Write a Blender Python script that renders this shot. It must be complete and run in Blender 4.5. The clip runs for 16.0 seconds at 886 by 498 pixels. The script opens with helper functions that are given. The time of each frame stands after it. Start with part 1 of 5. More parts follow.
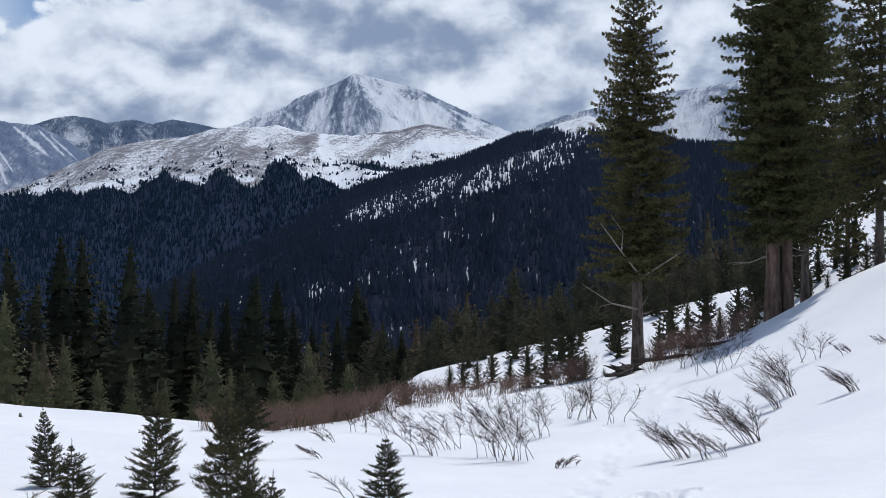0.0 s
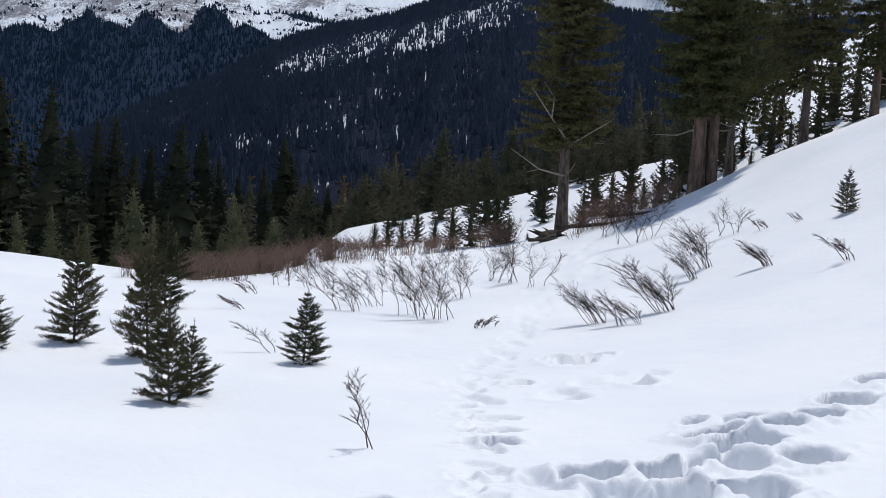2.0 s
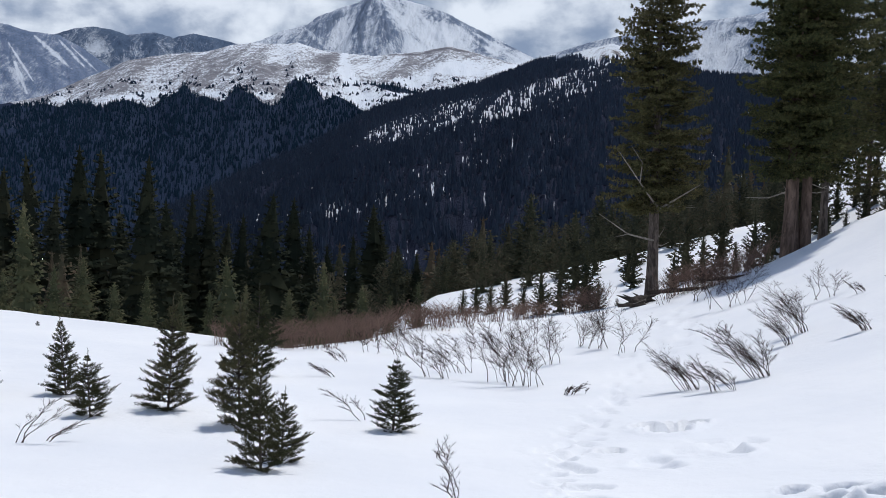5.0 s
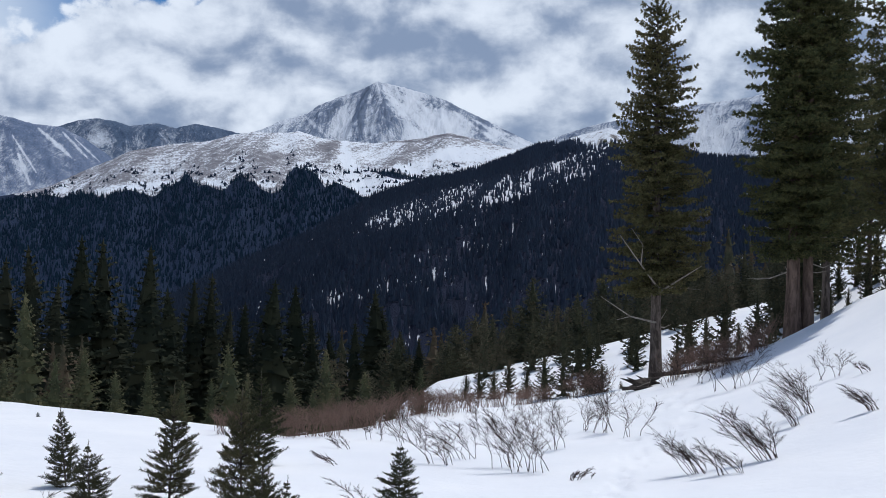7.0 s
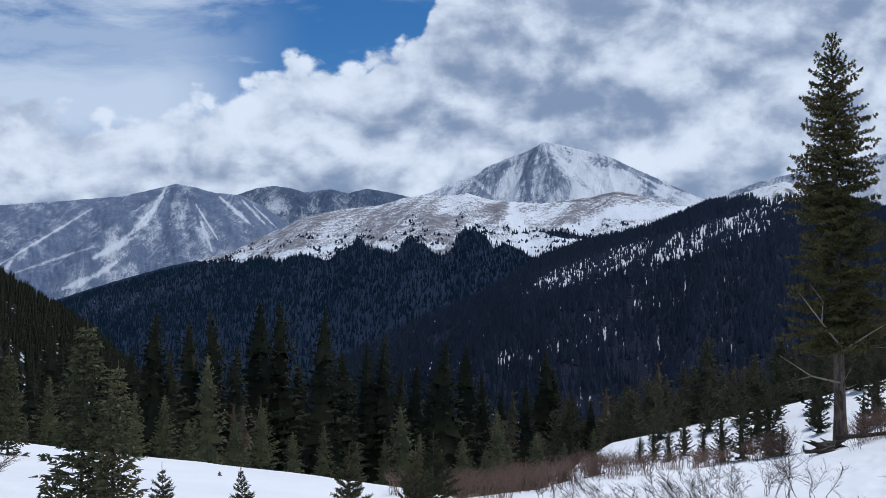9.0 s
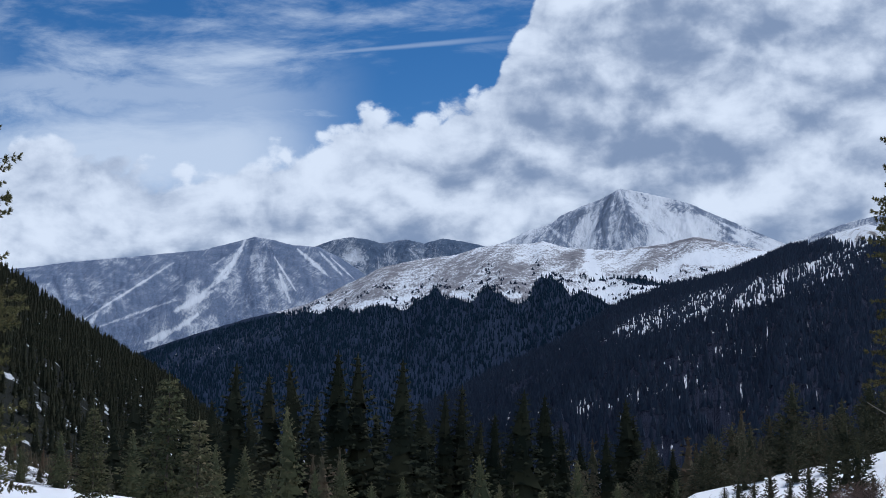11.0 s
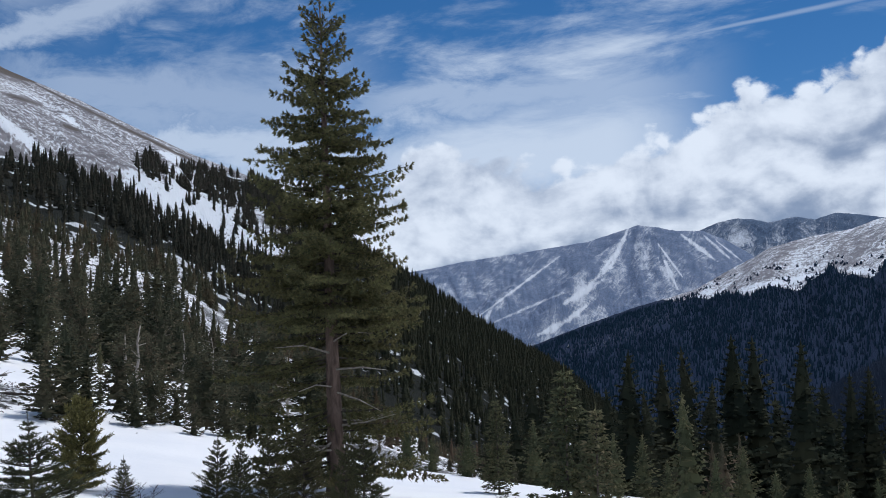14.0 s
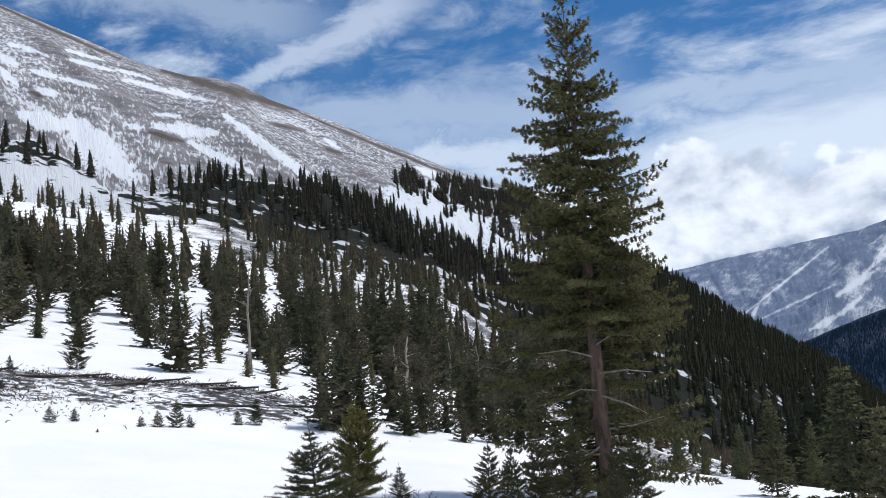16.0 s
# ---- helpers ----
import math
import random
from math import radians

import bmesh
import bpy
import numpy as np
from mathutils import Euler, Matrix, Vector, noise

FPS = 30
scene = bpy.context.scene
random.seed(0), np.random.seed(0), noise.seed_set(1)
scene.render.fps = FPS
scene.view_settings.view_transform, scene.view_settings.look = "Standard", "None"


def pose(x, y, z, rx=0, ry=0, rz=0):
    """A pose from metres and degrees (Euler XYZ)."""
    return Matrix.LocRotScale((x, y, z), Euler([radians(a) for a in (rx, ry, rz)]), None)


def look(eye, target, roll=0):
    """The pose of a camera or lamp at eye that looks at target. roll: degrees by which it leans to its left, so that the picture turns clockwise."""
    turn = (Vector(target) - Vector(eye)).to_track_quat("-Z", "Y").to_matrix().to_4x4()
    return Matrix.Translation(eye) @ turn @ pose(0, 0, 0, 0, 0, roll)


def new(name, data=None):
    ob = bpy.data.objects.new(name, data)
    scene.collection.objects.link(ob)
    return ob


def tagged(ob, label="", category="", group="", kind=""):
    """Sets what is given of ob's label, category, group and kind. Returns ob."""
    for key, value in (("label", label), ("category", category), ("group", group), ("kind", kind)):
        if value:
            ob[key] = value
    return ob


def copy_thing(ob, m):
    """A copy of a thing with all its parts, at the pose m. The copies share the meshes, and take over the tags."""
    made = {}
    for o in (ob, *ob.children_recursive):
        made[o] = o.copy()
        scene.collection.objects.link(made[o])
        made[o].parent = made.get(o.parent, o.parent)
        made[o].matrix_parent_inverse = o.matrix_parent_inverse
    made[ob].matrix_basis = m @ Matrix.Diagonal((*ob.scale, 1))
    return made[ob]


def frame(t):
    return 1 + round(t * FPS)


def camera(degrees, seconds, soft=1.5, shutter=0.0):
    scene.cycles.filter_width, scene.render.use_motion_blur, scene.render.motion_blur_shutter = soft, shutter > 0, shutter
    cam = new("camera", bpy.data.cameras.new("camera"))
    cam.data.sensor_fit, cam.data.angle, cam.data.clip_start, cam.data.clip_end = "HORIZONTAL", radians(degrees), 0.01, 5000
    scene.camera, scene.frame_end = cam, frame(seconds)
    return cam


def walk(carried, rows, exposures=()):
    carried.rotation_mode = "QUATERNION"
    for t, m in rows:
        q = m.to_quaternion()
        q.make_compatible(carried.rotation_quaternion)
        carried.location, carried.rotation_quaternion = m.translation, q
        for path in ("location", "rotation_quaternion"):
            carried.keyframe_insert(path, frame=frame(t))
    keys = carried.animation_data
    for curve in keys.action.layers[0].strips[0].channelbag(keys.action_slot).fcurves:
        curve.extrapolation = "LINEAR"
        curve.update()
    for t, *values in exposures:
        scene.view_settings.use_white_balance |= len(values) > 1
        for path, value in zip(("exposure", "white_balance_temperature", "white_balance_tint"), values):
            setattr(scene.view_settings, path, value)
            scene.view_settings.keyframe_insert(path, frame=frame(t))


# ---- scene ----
# ================= camera =================
cam = camera(41.72, 16.0, soft=0.9)
EYE = 1.65
# seconds, yaw, pitch, roll; the camera only turns
PATH = [
    (0.0, 0.00, 0.00, 0.00),
    (0.5, -1.79, -2.27, -1.10),
    (1.0, -1.73, -4.54, -1.71),
    (1.5, -1.87, -6.29, -1.86),
    (2.0, -3.40, -6.84, -2.93),
    (2.5, -2.59, -8.60, -2.35),
    (3.0, 0.74, -7.84, -1.59),
    (3.2, 1.66, -7.11, -1.75),
    (5.3, 0.62, -2.57, -2.07),
    (5.5, 0.48, -1.85, -2.11),
    (6.0, 0.59, -1.75, -1.73),
    (6.5, 0.01, -1.14, -1.38),
    (7.0, 0.94, 0.44, -1.18),
    (7.5, 2.76, 0.62, -0.88),
    (8.0, 5.51, 1.02, -0.43),
    (8.5, 7.73, 1.77, -0.06),
    (9.0, 9.28, 3.28, -0.58),
    (9.2, 9.54, 3.97, -0.14),
    (11.3, 13.41, 5.70, 0.09),
    (11.5, 13.63, 5.57, 0.33),
    (12.0, 15.54, 4.89, 0.88),
    (12.5, 16.36, 5.14, 1.13),
    (13.0, 19.24, 4.84, 1.15),
    (13.5, 29.09, 4.31, 1.17),
    (14.0, 32.11, 5.47, 2.10),
    (14.5, 34.73, 5.05, 2.77),
    (15.0, 37.56, 6.11, 2.96),
    (15.5, 40.42, 6.66, 3.70),
    (16.0, 45.01, 6.38, 4.04)]
EXPOSURES = [(0.0, -0.04, 6150, 10), (3.0, -0.04, 6250, 10), (7.0, -0.04, 6100, 10), (9.0, -0.12, 5900, 10), (12.5, -0.13, 5800, 10), (13.5, -0.11, 5950, 10), (14.0, -0.06, 6050, 10), (15.0, 0.13, 6200, 10), (16.0, 0.22, 6300, 10)]
walk(cam, [(t, pose(0, 0, EYE, 90 + p, r, y)) for t, y, p, r in PATH], EXPOSURES)

# ================= sun and sky =================
SUN_AZ, SUN_EL = -24.0, 64.0


def azimuth_dir(az, el):
    a, e = radians(az), radians(el)
    return Vector((-math.sin(a) * math.cos(e), math.cos(a) * math.cos(e), math.sin(e)))


sun_data = bpy.data.lights.new("sun", "SUN")
sun_data.energy, sun_data.angle, sun_data.color = 2.8, radians(1.2), (1.0, 0.95, 0.88)
sun = new("sun", sun_data)
sun.matrix_world = look(azimuth_dir(SUN_AZ, SUN_EL) * 200, (0, 0, 0))


class Nodes:
    """Small wrapper to wire node trees."""

    def __init__(self, tree):
        self.t = tree
        tree.nodes.clear()

    def add(self, kind, **sets):
        n = self.t.nodes.new(kind)
        for k, v in sets.items():
            setattr(n, k, v)
        return n

    def link(self, a, b):
        self.t.links.new(a, b)

    def put(self, socket, value):
        if isinstance(value, bpy.types.NodeSocket):
            self.link(value, socket)
        else:
            socket.default_value = value

    def math(self, op, a, b=0.0, c=0.0, clamp=False):
        n = self.add("ShaderNodeMath", operation=op, use_clamp=clamp)
        self.put(n.inputs[0], a), self.put(n.inputs[1], b), self.put(n.inputs[2], c)
        return n.outputs[0]

    def noise(self, vec, scale, detail=4.0, rough=0.55, dist=0.0):
        n = self.add("ShaderNodeTexNoise")
        if vec is not None:
            self.link(vec, n.inputs["Vector"])
        n.inputs["Scale"].default_value, n.inputs["Detail"].default_value = scale, detail
        n.inputs["Roughness"].default_value, n.inputs["Distortion"].default_value = rough, dist
        return n.outputs["Fac"]

    def step(self, value, lo, hi, out0=0.0, out1=1.0):
        n = self.add("ShaderNodeMapRange", interpolation_type="SMOOTHSTEP")
        self.put(n.inputs[0], value), self.put(n.inputs[1], lo), self.put(n.inputs[2], hi)
        self.put(n.inputs[3], out0), self.put(n.inputs[4], out1)
        return n.outputs[0]

    def mix(self, fac, a, b):
        n = self.add("ShaderNodeMix", data_type="RGBA")
        self.put(n.inputs[0], fac)
        for s, v in ((n.inputs[6], a), (n.inputs[7], b)):
            self.put(s, v if isinstance(v, bpy.types.NodeSocket) else (*v, 1.0))
        return n.outputs[2]

    def mapping(self, vec, scale=(1, 1, 1), loc=(0, 0, 0), rot=(0, 0, 0)):
        n = self.add("ShaderNodeMapping")
        self.link(vec, n.inputs[0])
        n.inputs["Location"].default_value, n.inputs["Scale"].default_value, n.inputs["Rotation"].default_value = loc, scale, rot
        return n.outputs[0]

    def ramp(self, value, stops):
        n = self.add("ShaderNodeValToRGB")
        n.color_ramp.interpolation = "LINEAR"
        els = n.color_ramp.elements
        while len(els) < len(stops):
            els.new(0.5)
        for e, (p, v) in zip(els, stops):
            e.position, e.color = p, (v, v, v, 1)
        self.put(n.inputs[0], value)
        return n.outputs[0]


world = bpy.data.worlds.new("sky")
scene.world = world
world.use_nodes = True
W = Nodes(world.node_tree)
coord = W.add("ShaderNodeTexCoord").outputs["Generated"]
sky = W.add("ShaderNodeTexSky", sky_type="NISHITA", sun_disc=False, sun_elevation=radians(SUN_EL), sun_rotation=radians(-SUN_AZ))
sky.altitude, sky.air_density, sky.dust_density, sky.ozone_density = 3200, 1.0, 0.3, 2.0
sep = W.add("ShaderNodeSeparateXYZ")
W.link(coord, sep.inputs[0])
az_n = W.math("MULTIPLY", W.math("ARCTAN2", W.math("MULTIPLY", sep.outputs[0], -1.0), sep.outputs[1]), 57.2958)
el_n = W.math("MULTIPLY", W.math("ARCSINE", sep.outputs[2]), 57.2958)
# cumulus bank: its top falls from overcast on the sun's side to a low bank over the far valley
az_f = W.math("MULTIPLY_ADD", az_n, 1.0 / 180.0, 0.5, clamp=True)
TOPS = [(-90, 40), (3, 40), (6.5, 27), (8.6, 17.3), (9.8, 15.6), (10.8, 13.6), (12, 13.1), (14.8, 12.2), (16.6, 12.8), (18.8, 11.5), (21, 10.9), (22.5, 10.6), (25, 9.9), (26.2, 9.5), (27.4, 9.5), (28.6, 10.2), (30.2, 11.1), (32.2, 11.5), (33.6, 11.1),
        (34.6, 9.8), (41, 9.5), (45, 9.8), (50, 8), (56, 5), (72, 5), (90, 30)]
top = W.math("MULTIPLY", W.ramp(az_f, [(a / 180 + 0.5, v / 40) for a, v in TOPS]), 40.0)
vec = W.mapping(coord, scale=(1.0, 1.0, 1.35))
billow = W.noise(vec, 13.0, 10.0, 0.52, 0.25)
fine = W.noise(vec, 48.0, 7.0, 0.6, 0.3)
warped = W.add("ShaderNodeVectorMath", operation="MULTIPLY_ADD")
drift = W.add("ShaderNodeTexNoise")
W.link(vec, drift.inputs["Vector"])
drift.inputs["Scale"].default_value, drift.inputs["Detail"].default_value = 22.0, 6.0
W.link(drift.outputs["Color"], warped.inputs[0])
warped.inputs[1].default_value = (0.05, 0.05, 0.05)
W.link(vec, warped.inputs[2])


def cauliflower(scale, smooth):
    c = W.add("ShaderNodeTexVoronoi", feature="SMOOTH_F1")
    W.link(warped.outputs[0], c.inputs["Vector"])
    c.inputs["Scale"].default_value, c.inputs["Smoothness"].default_value = scale, smooth
    return W.math("MULTIPLY_ADD", c.outputs["Distance"], -0.9, 0.42)


puff = W.math("ADD", cauliflower(17.0, 0.4), W.math("MULTIPLY", cauliflower(41.0, 0.3), 0.5))
lump = W.math("ADD", W.math("MULTIPLY_ADD", billow, 1.3, -0.65), W.math("MULTIPLY_ADD", fine, 0.4, -0.2))
lump = W.math("ADD", lump, W.math("MULTIPLY", puff, 0.85))
dens = W.math("ADD", W.math("DIVIDE", W.math("SUBTRACT", top, el_n), 2.6), W.math("MULTIPLY_ADD", lump, 1.0, -0.12))
cover = W.step(dens, 0.0, 0.2)
# thin high cloud
cvec = W.mapping(coord, scale=(1.0, 2.2, 4.2), rot=(0.25, 0.35, 0.5))
wisp = W.noise(cvec, 3.1, 8.0, 0.6, 0.6)
wisp2 = W.noise(W.mapping(coord, scale=(2.0, 5.0, 9.0), rot=(0.3, 0.2, 0.2)), 4.0, 6.0, 0.65, 0.4)
thin = W.math("MULTIPLY", W.step(W.math("ADD", wisp, W.math("MULTIPLY", wisp2, 0.45)), 0.66, 1.02), 0.8)
low_veil = W.math("MULTIPLY", W.step(el_n, 13.0, 3.0), 0.3)
thin = W.math("MAXIMUM", thin, low_veil)


def streak(a, b, width, strength, fray):
    """A long thin cloud between two directions of the sky (a vapour trail, a plume)."""
    va, vb = azimuth_dir(*a), azimuth_dir(*b)
    n, along = va.cross(vb).normalized(), (vb - va).normalized()
    off, run = W.add("ShaderNodeVectorMath", operation="DOT_PRODUCT"), W.add("ShaderNodeVectorMath", operation="DOT_PRODUCT")
    W.link(coord, off.inputs[0]), W.link(coord, run.inputs[0])
    off.inputs[1].default_value, run.inputs[1].default_value = n, along
    ra, rb = va.dot(along), vb.dot(along)
    grow = W.step(run.outputs["Value"], ra, rb, width * 0.5, width)
    d = W.math("ABSOLUTE", W.math("ADD", off.outputs["Value"], W.math("MULTIPLY_ADD", wisp2, fray, -0.5 * fray)))
    d = W.math("DIVIDE", d, grow)
    k = W.step(d, 1.0, 0.1)
    pad = 0.22 * (rb - ra)
    k = W.math("MULTIPLY", k, W.math("MULTIPLY", W.step(run.outputs["Value"], ra - pad, ra + pad), W.step(run.outputs["Value"], rb + pad, rb - pad)))
    return W.math("MULTIPLY", k, strength)


for a, b, width, strength, fray in (((23.6, 14.6), (10.6, 15.9), 0.0034, 0.30, 0.004), ((55, 14.3), (44.5, 18.9), 0.030, 0.55, 0.05), ((53, 13.2), (36, 12.6), 0.075, 0.42, 0.09),
                                    ((36.5, 12.6), (19.6, 12.9), 0.055, 0.5, 0.09), ((36, 9.6), (20, 10.2), 0.085, 0.82, 0.05), ((66, 21), (50, 17.5), 0.05, 0.35, 0.08), ((48, 11.5), (35, 9.4), 0.05, 0.7, 0.07)):
    thin = W.math("MAXIMUM", thin, streak(a, b, width, strength, fray))
# light and shade of the cumulus: thick parts are grey below, edges are white
vec_up = W.mapping(coord, scale=(1.0, 1.0, 1.35), loc=(-0.004, 0.004, 0.03))
billow_up = W.noise(vec_up, 13.0, 10.0, 0.52, 0.25)
lit = W.math("MULTIPLY_ADD", W.math("SUBTRACT", billow, billow_up), 4.4, 0.43)
big = W.noise(W.mapping(coord, scale=(1.0, 1.0, 2.0), loc=(0.4, 0.1, 0.3)), 8.0, 7.0, 0.58, 0.3)
lit = W.math("ADD", lit, W.math("MULTIPLY_ADD", big, -2.6, 1.3))
lit = W.math("ADD", lit, W.step(dens, 1.4, 0.1, 0.0, 0.5))
lit = W.math("SUBTRACT", lit, W.math("MULTIPLY", W.step(dens, 2.0, 9.0), 0.22))
lit = W.math("ADD", lit, W.math("ADD", W.math("MULTIPLY_ADD", fine, 0.9, -0.45), W.math("MULTIPLY", puff, 1.25)))
cloud_col = W.mix(W.step(lit, -0.8, 1.3), (0.255, 0.325, 0.455), (0.80, 0.85, 0.92))
sky_bg = W.add("ShaderNodeBackground")
deep = W.add("ShaderNodeHueSaturation")
deep.inputs["Saturation"].default_value, deep.inputs["Value"].default_value = 1.3, 0.95
W.link(sky.outputs[0], deep.inputs["Color"])
W.link(deep.outputs[0], sky_bg.inputs[0])
sky_bg.inputs[1].default_value = 0.085
thin_bg = W.add("ShaderNodeBackground")
thin_bg.inputs[0].default_value, thin_bg.inputs[1].default_value = (0.70, 0.77, 0.86, 1), 1.0
cloud_bg = W.add("ShaderNodeBackground")
W.link(cloud_col, cloud_bg.inputs[0])
cloud_bg.inputs[1].default_value = 1.0
m1, m2 = W.add("ShaderNodeMixShader"), W.add("ShaderNodeMixShader")
W.link(thin, m1.inputs[0]), W.link(sky_bg.outputs[0], m1.inputs[1]), W.link(thin_bg.outputs[0], m1.inputs[2])
W.link(cover, m2.inputs[0]), W.link(m1.outputs[0], m2.inputs[1]), W.link(cloud_bg.outputs[0], m2.inputs[2])
W.link(m2.outputs[0], W.add("ShaderNodeOutputWorld").inputs[0])

# ================= materials =================


def material(name):
    m = bpy.data.materials.new(name)
    m.use_nodes = True
    n = Nodes(m.node_tree)
    b, o = n.add("ShaderNodeBsdfPrincipled"), n.add("ShaderNodeOutputMaterial")
    n.link(b.outputs[0], o.inputs[0])
    b.inputs["Specular IOR Level"].default_value = 0.3
    return m, n, b


def bumped(n, b, height, strength, distance):
    k = n.add("ShaderNodeBump")
    k.inputs["Strength"].default_value, k.inputs["Distance"].default_value = strength, distance
    n.link(height, k.inputs["Height"])
    n.link(k.outputs[0], b.inputs["Normal"])


def mat_ground():
    m, n, b = material("snow_cover")
    pos = n.add("ShaderNodeTexCoord").outputs["Object"]
    wide, grain, crust = n.noise(pos, 0.35, 4), n.noise(pos, 60.0, 3), n.noise(pos, 5.0, 5, 0.6)
    snow = n.mix(n.step(wide, 0.3, 0.7), (0.80, 0.82, 0.86), (0.88, 0.89, 0.91))
    snow = n.mix(n.step(crust, 0.55, 0.8, 0.0, 0.35), snow, (0.76, 0.78, 0.82))
    att = n.add("ShaderNodeAttribute", attribute_name="floor").outputs["Fac"]
    litter = n.mix(n.noise(pos, 0.8, 6, 0.7), (0.012, 0.014, 0.012), (0.06, 0.05, 0.04))
    bits = n.math("ADD", n.noise(pos, 0.12, 6, 0.65), n.math("MULTIPLY_ADD", n.noise(pos, 3.0, 6, 0.7), 1.4, -0.7))
    patch = n.step(n.math("ADD", bits, n.math("MULTIPLY_ADD", att, 0.9, -0.9)), 0.30, 0.42)
    n.link(n.mix(n.math("MULTIPLY", patch, n.step(att, 0.05, 0.4)), snow, litter), b.inputs["Base Color"])
    b.inputs["Roughness"].default_value = 0.62
    h = n.math("ADD", n.math("MULTIPLY", crust, 0.7), n.math("MULTIPLY", grain, 0.08))
    bumped(n, b, h, 0.35, 0.06)
    return m


def mat_mountain(name, rock_a, rock_b, snow_amount, streak, shear, floor_col, speck=0.5, grain=1.0, hold=0.25, soft=0.16, broad=1.7, crisp=1.5, lines=2.0, most=1.0, crest=(0.10, 0.085, 0.072), blobs=0.0, upright=False):
    """Rock and scree with snow held in the gullies, and on one side of the ribs to imitate sunlight; below the tree
    line a dark forest floor with open gaps.
    """
    m, n, b = material(name)
    uv = n.add("ShaderNodeUVMap", uv_map="UVMap").outputs[0]
    pos = n.add("ShaderNodeTexCoord").outputs["Object"]
    s = n.add("ShaderNodeSeparateXYZ")
    n.link(uv, s.inputs[0])
    bend = n.noise(n.mapping(uv, scale=(0.25, 0.3, 1)), 1.0, 3)
    u = n.math("ADD", s.outputs[0], n.math("MULTIPLY", s.outputs[1], shear))
    u = n.math("ADD", u, n.math("MULTIPLY", bend, 2.0))
    c = n.add("ShaderNodeCombineXYZ")
    n.link(u, c.inputs[0]), n.link(s.outputs[1], c.inputs[1])
    sv = c.outputs[0]
    streaks = n.noise(n.mapping(sv, scale=(streak, 0.30, 1)), 1.0, 6, 0.6, 0.25)
    blot = n.noise(n.mapping(sv, scale=(streak * 0.24, 0.35, 1)), 1.0, 5, 0.6, 0.4)
    fine_n = n.noise(n.mapping(uv, scale=(1.0, 1.0, 1.0)), blobs, 7, 0.72) if blobs else n.noise(pos, 0.09 * grain, 8, 0.72)
    mid_n = n.noise(pos, 0.018 * grain, 5, 0.6)
    att = n.add("ShaderNodeAttribute", attribute_name="floor").outputs["Fac"]
    cut = n.add("ShaderNodeAttribute", attribute_name="hollow_and_lit").outputs["Fac"]
    v = n.math("MULTIPLY_ADD", streaks, lines, -0.5 * lines + 0.5 + snow_amount)
    for src, k in ((blot, broad), (fine_n, crisp), (mid_n, 1.0), (cut, hold)):
        v = n.math("ADD", v, n.math("MULTIPLY_ADD", src, k, -0.5 * k))
    mask = n.math("MULTIPLY", n.step(v, 0.5 - soft, 0.5 + soft), n.step(cut, 0.4, 1.2, most, 1.0))
    rock = n.mix(n.step(mid_n, 0.3, 0.7), rock_a, rock_b)
    rock = n.mix(n.step(fine_n, 0.42, 0.7, 0.0, 0.6), rock, [k * 0.35 for k in rock_a])
    rock = n.mix(n.step(n.math("ADD", cut, n.math("MULTIPLY_ADD", fine_n, 0.8, -0.4)), 0.0, -0.5, 0.0, 0.9), rock, crest)
    # snow colour carries a blue tint standing in for haze over distance
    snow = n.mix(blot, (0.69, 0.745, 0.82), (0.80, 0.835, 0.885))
    bare = n.mix(mask, rock, snow)
    gaps = n.noise(n.mapping(uv, scale=(7.0, 2.4, 1.0)), 1.0, 3, 0.65) if upright else n.noise(pos, 0.10, 3, 0.65)
    gaps2 = n.noise(pos, 0.006, 4, 0.6)
    g = n.math("ADD", gaps, n.math("MULTIPLY", gaps2, 0.5))
    g = n.math("ADD", g, n.math("MULTIPLY_ADD", att, -0.5, 0.5))
    open_ = n.step(g, 1.12 - speck * 0.5, 1.18 - speck * 0.5)
    dark = n.mix(open_, n.mix(gaps, floor_col, [k * 1.8 for k in floor_col]), (0.70, 0.73, 0.78))
    edge2 = n.step(n.math("ADD", att, n.math("MULTIPLY_ADD", fine_n, 0.6, -0.3)), 0.30, 0.5)
    n.link(n.mix(edge2, bare, dark), b.inputs["Base Color"])
    b.inputs["Roughness"].default_value, b.inputs["Specular IOR Level"].default_value = 0.9, 0.03
    bumped(n, b, n.math("ADD", fine_n, n.math("MULTIPLY", streaks, 0.4 * lines)), 0.8, 7.0 / grain)
    return m


def mat_needles(name, dark, light, tip, sheen=0.12, brown=0.5):
    m, n, b = material(name)
    pos = n.add("ShaderNodeTexCoord").outputs["Object"]
    rnd = n.add("ShaderNodeObjectInfo").outputs["Random"]
    isl = n.add("ShaderNodeNewGeometry").outputs["Random Per Island"]
    a = n.mix(n.step(n.noise(pos, 2.2, 4), 0.3, 0.7), dark, light)
    a = n.mix(n.math("MULTIPLY", n.math("POWER", isl, 2.2), 0.6), a, tip)
    broad_n = n.noise(pos, 0.22, 3)
    a = n.mix(n.step(broad_n, 0.45, 0.7, 0.0, brown), a, [tip[0] * 0.75, tip[1] * 0.62, tip[2] * 0.6])
    hsv = n.add("ShaderNodeHueSaturation")
    n.link(a, hsv.inputs["Color"])
    n.link(n.math("MULTIPLY_ADD", rnd, 0.5, 0.75), hsv.inputs["Value"])
    n.link(n.math("MULTIPLY_ADD", rnd, -0.055, 0.52), hsv.inputs["Hue"])
    n.link(hsv.outputs[0], b.inputs["Base Color"])
    b.inputs["Roughness"].default_value, b.inputs["Specular IOR Level"].default_value = 0.8, sheen
    bumped(n, b, n.noise(pos, 120.0, 2), 0.8, 0.01)
    return m


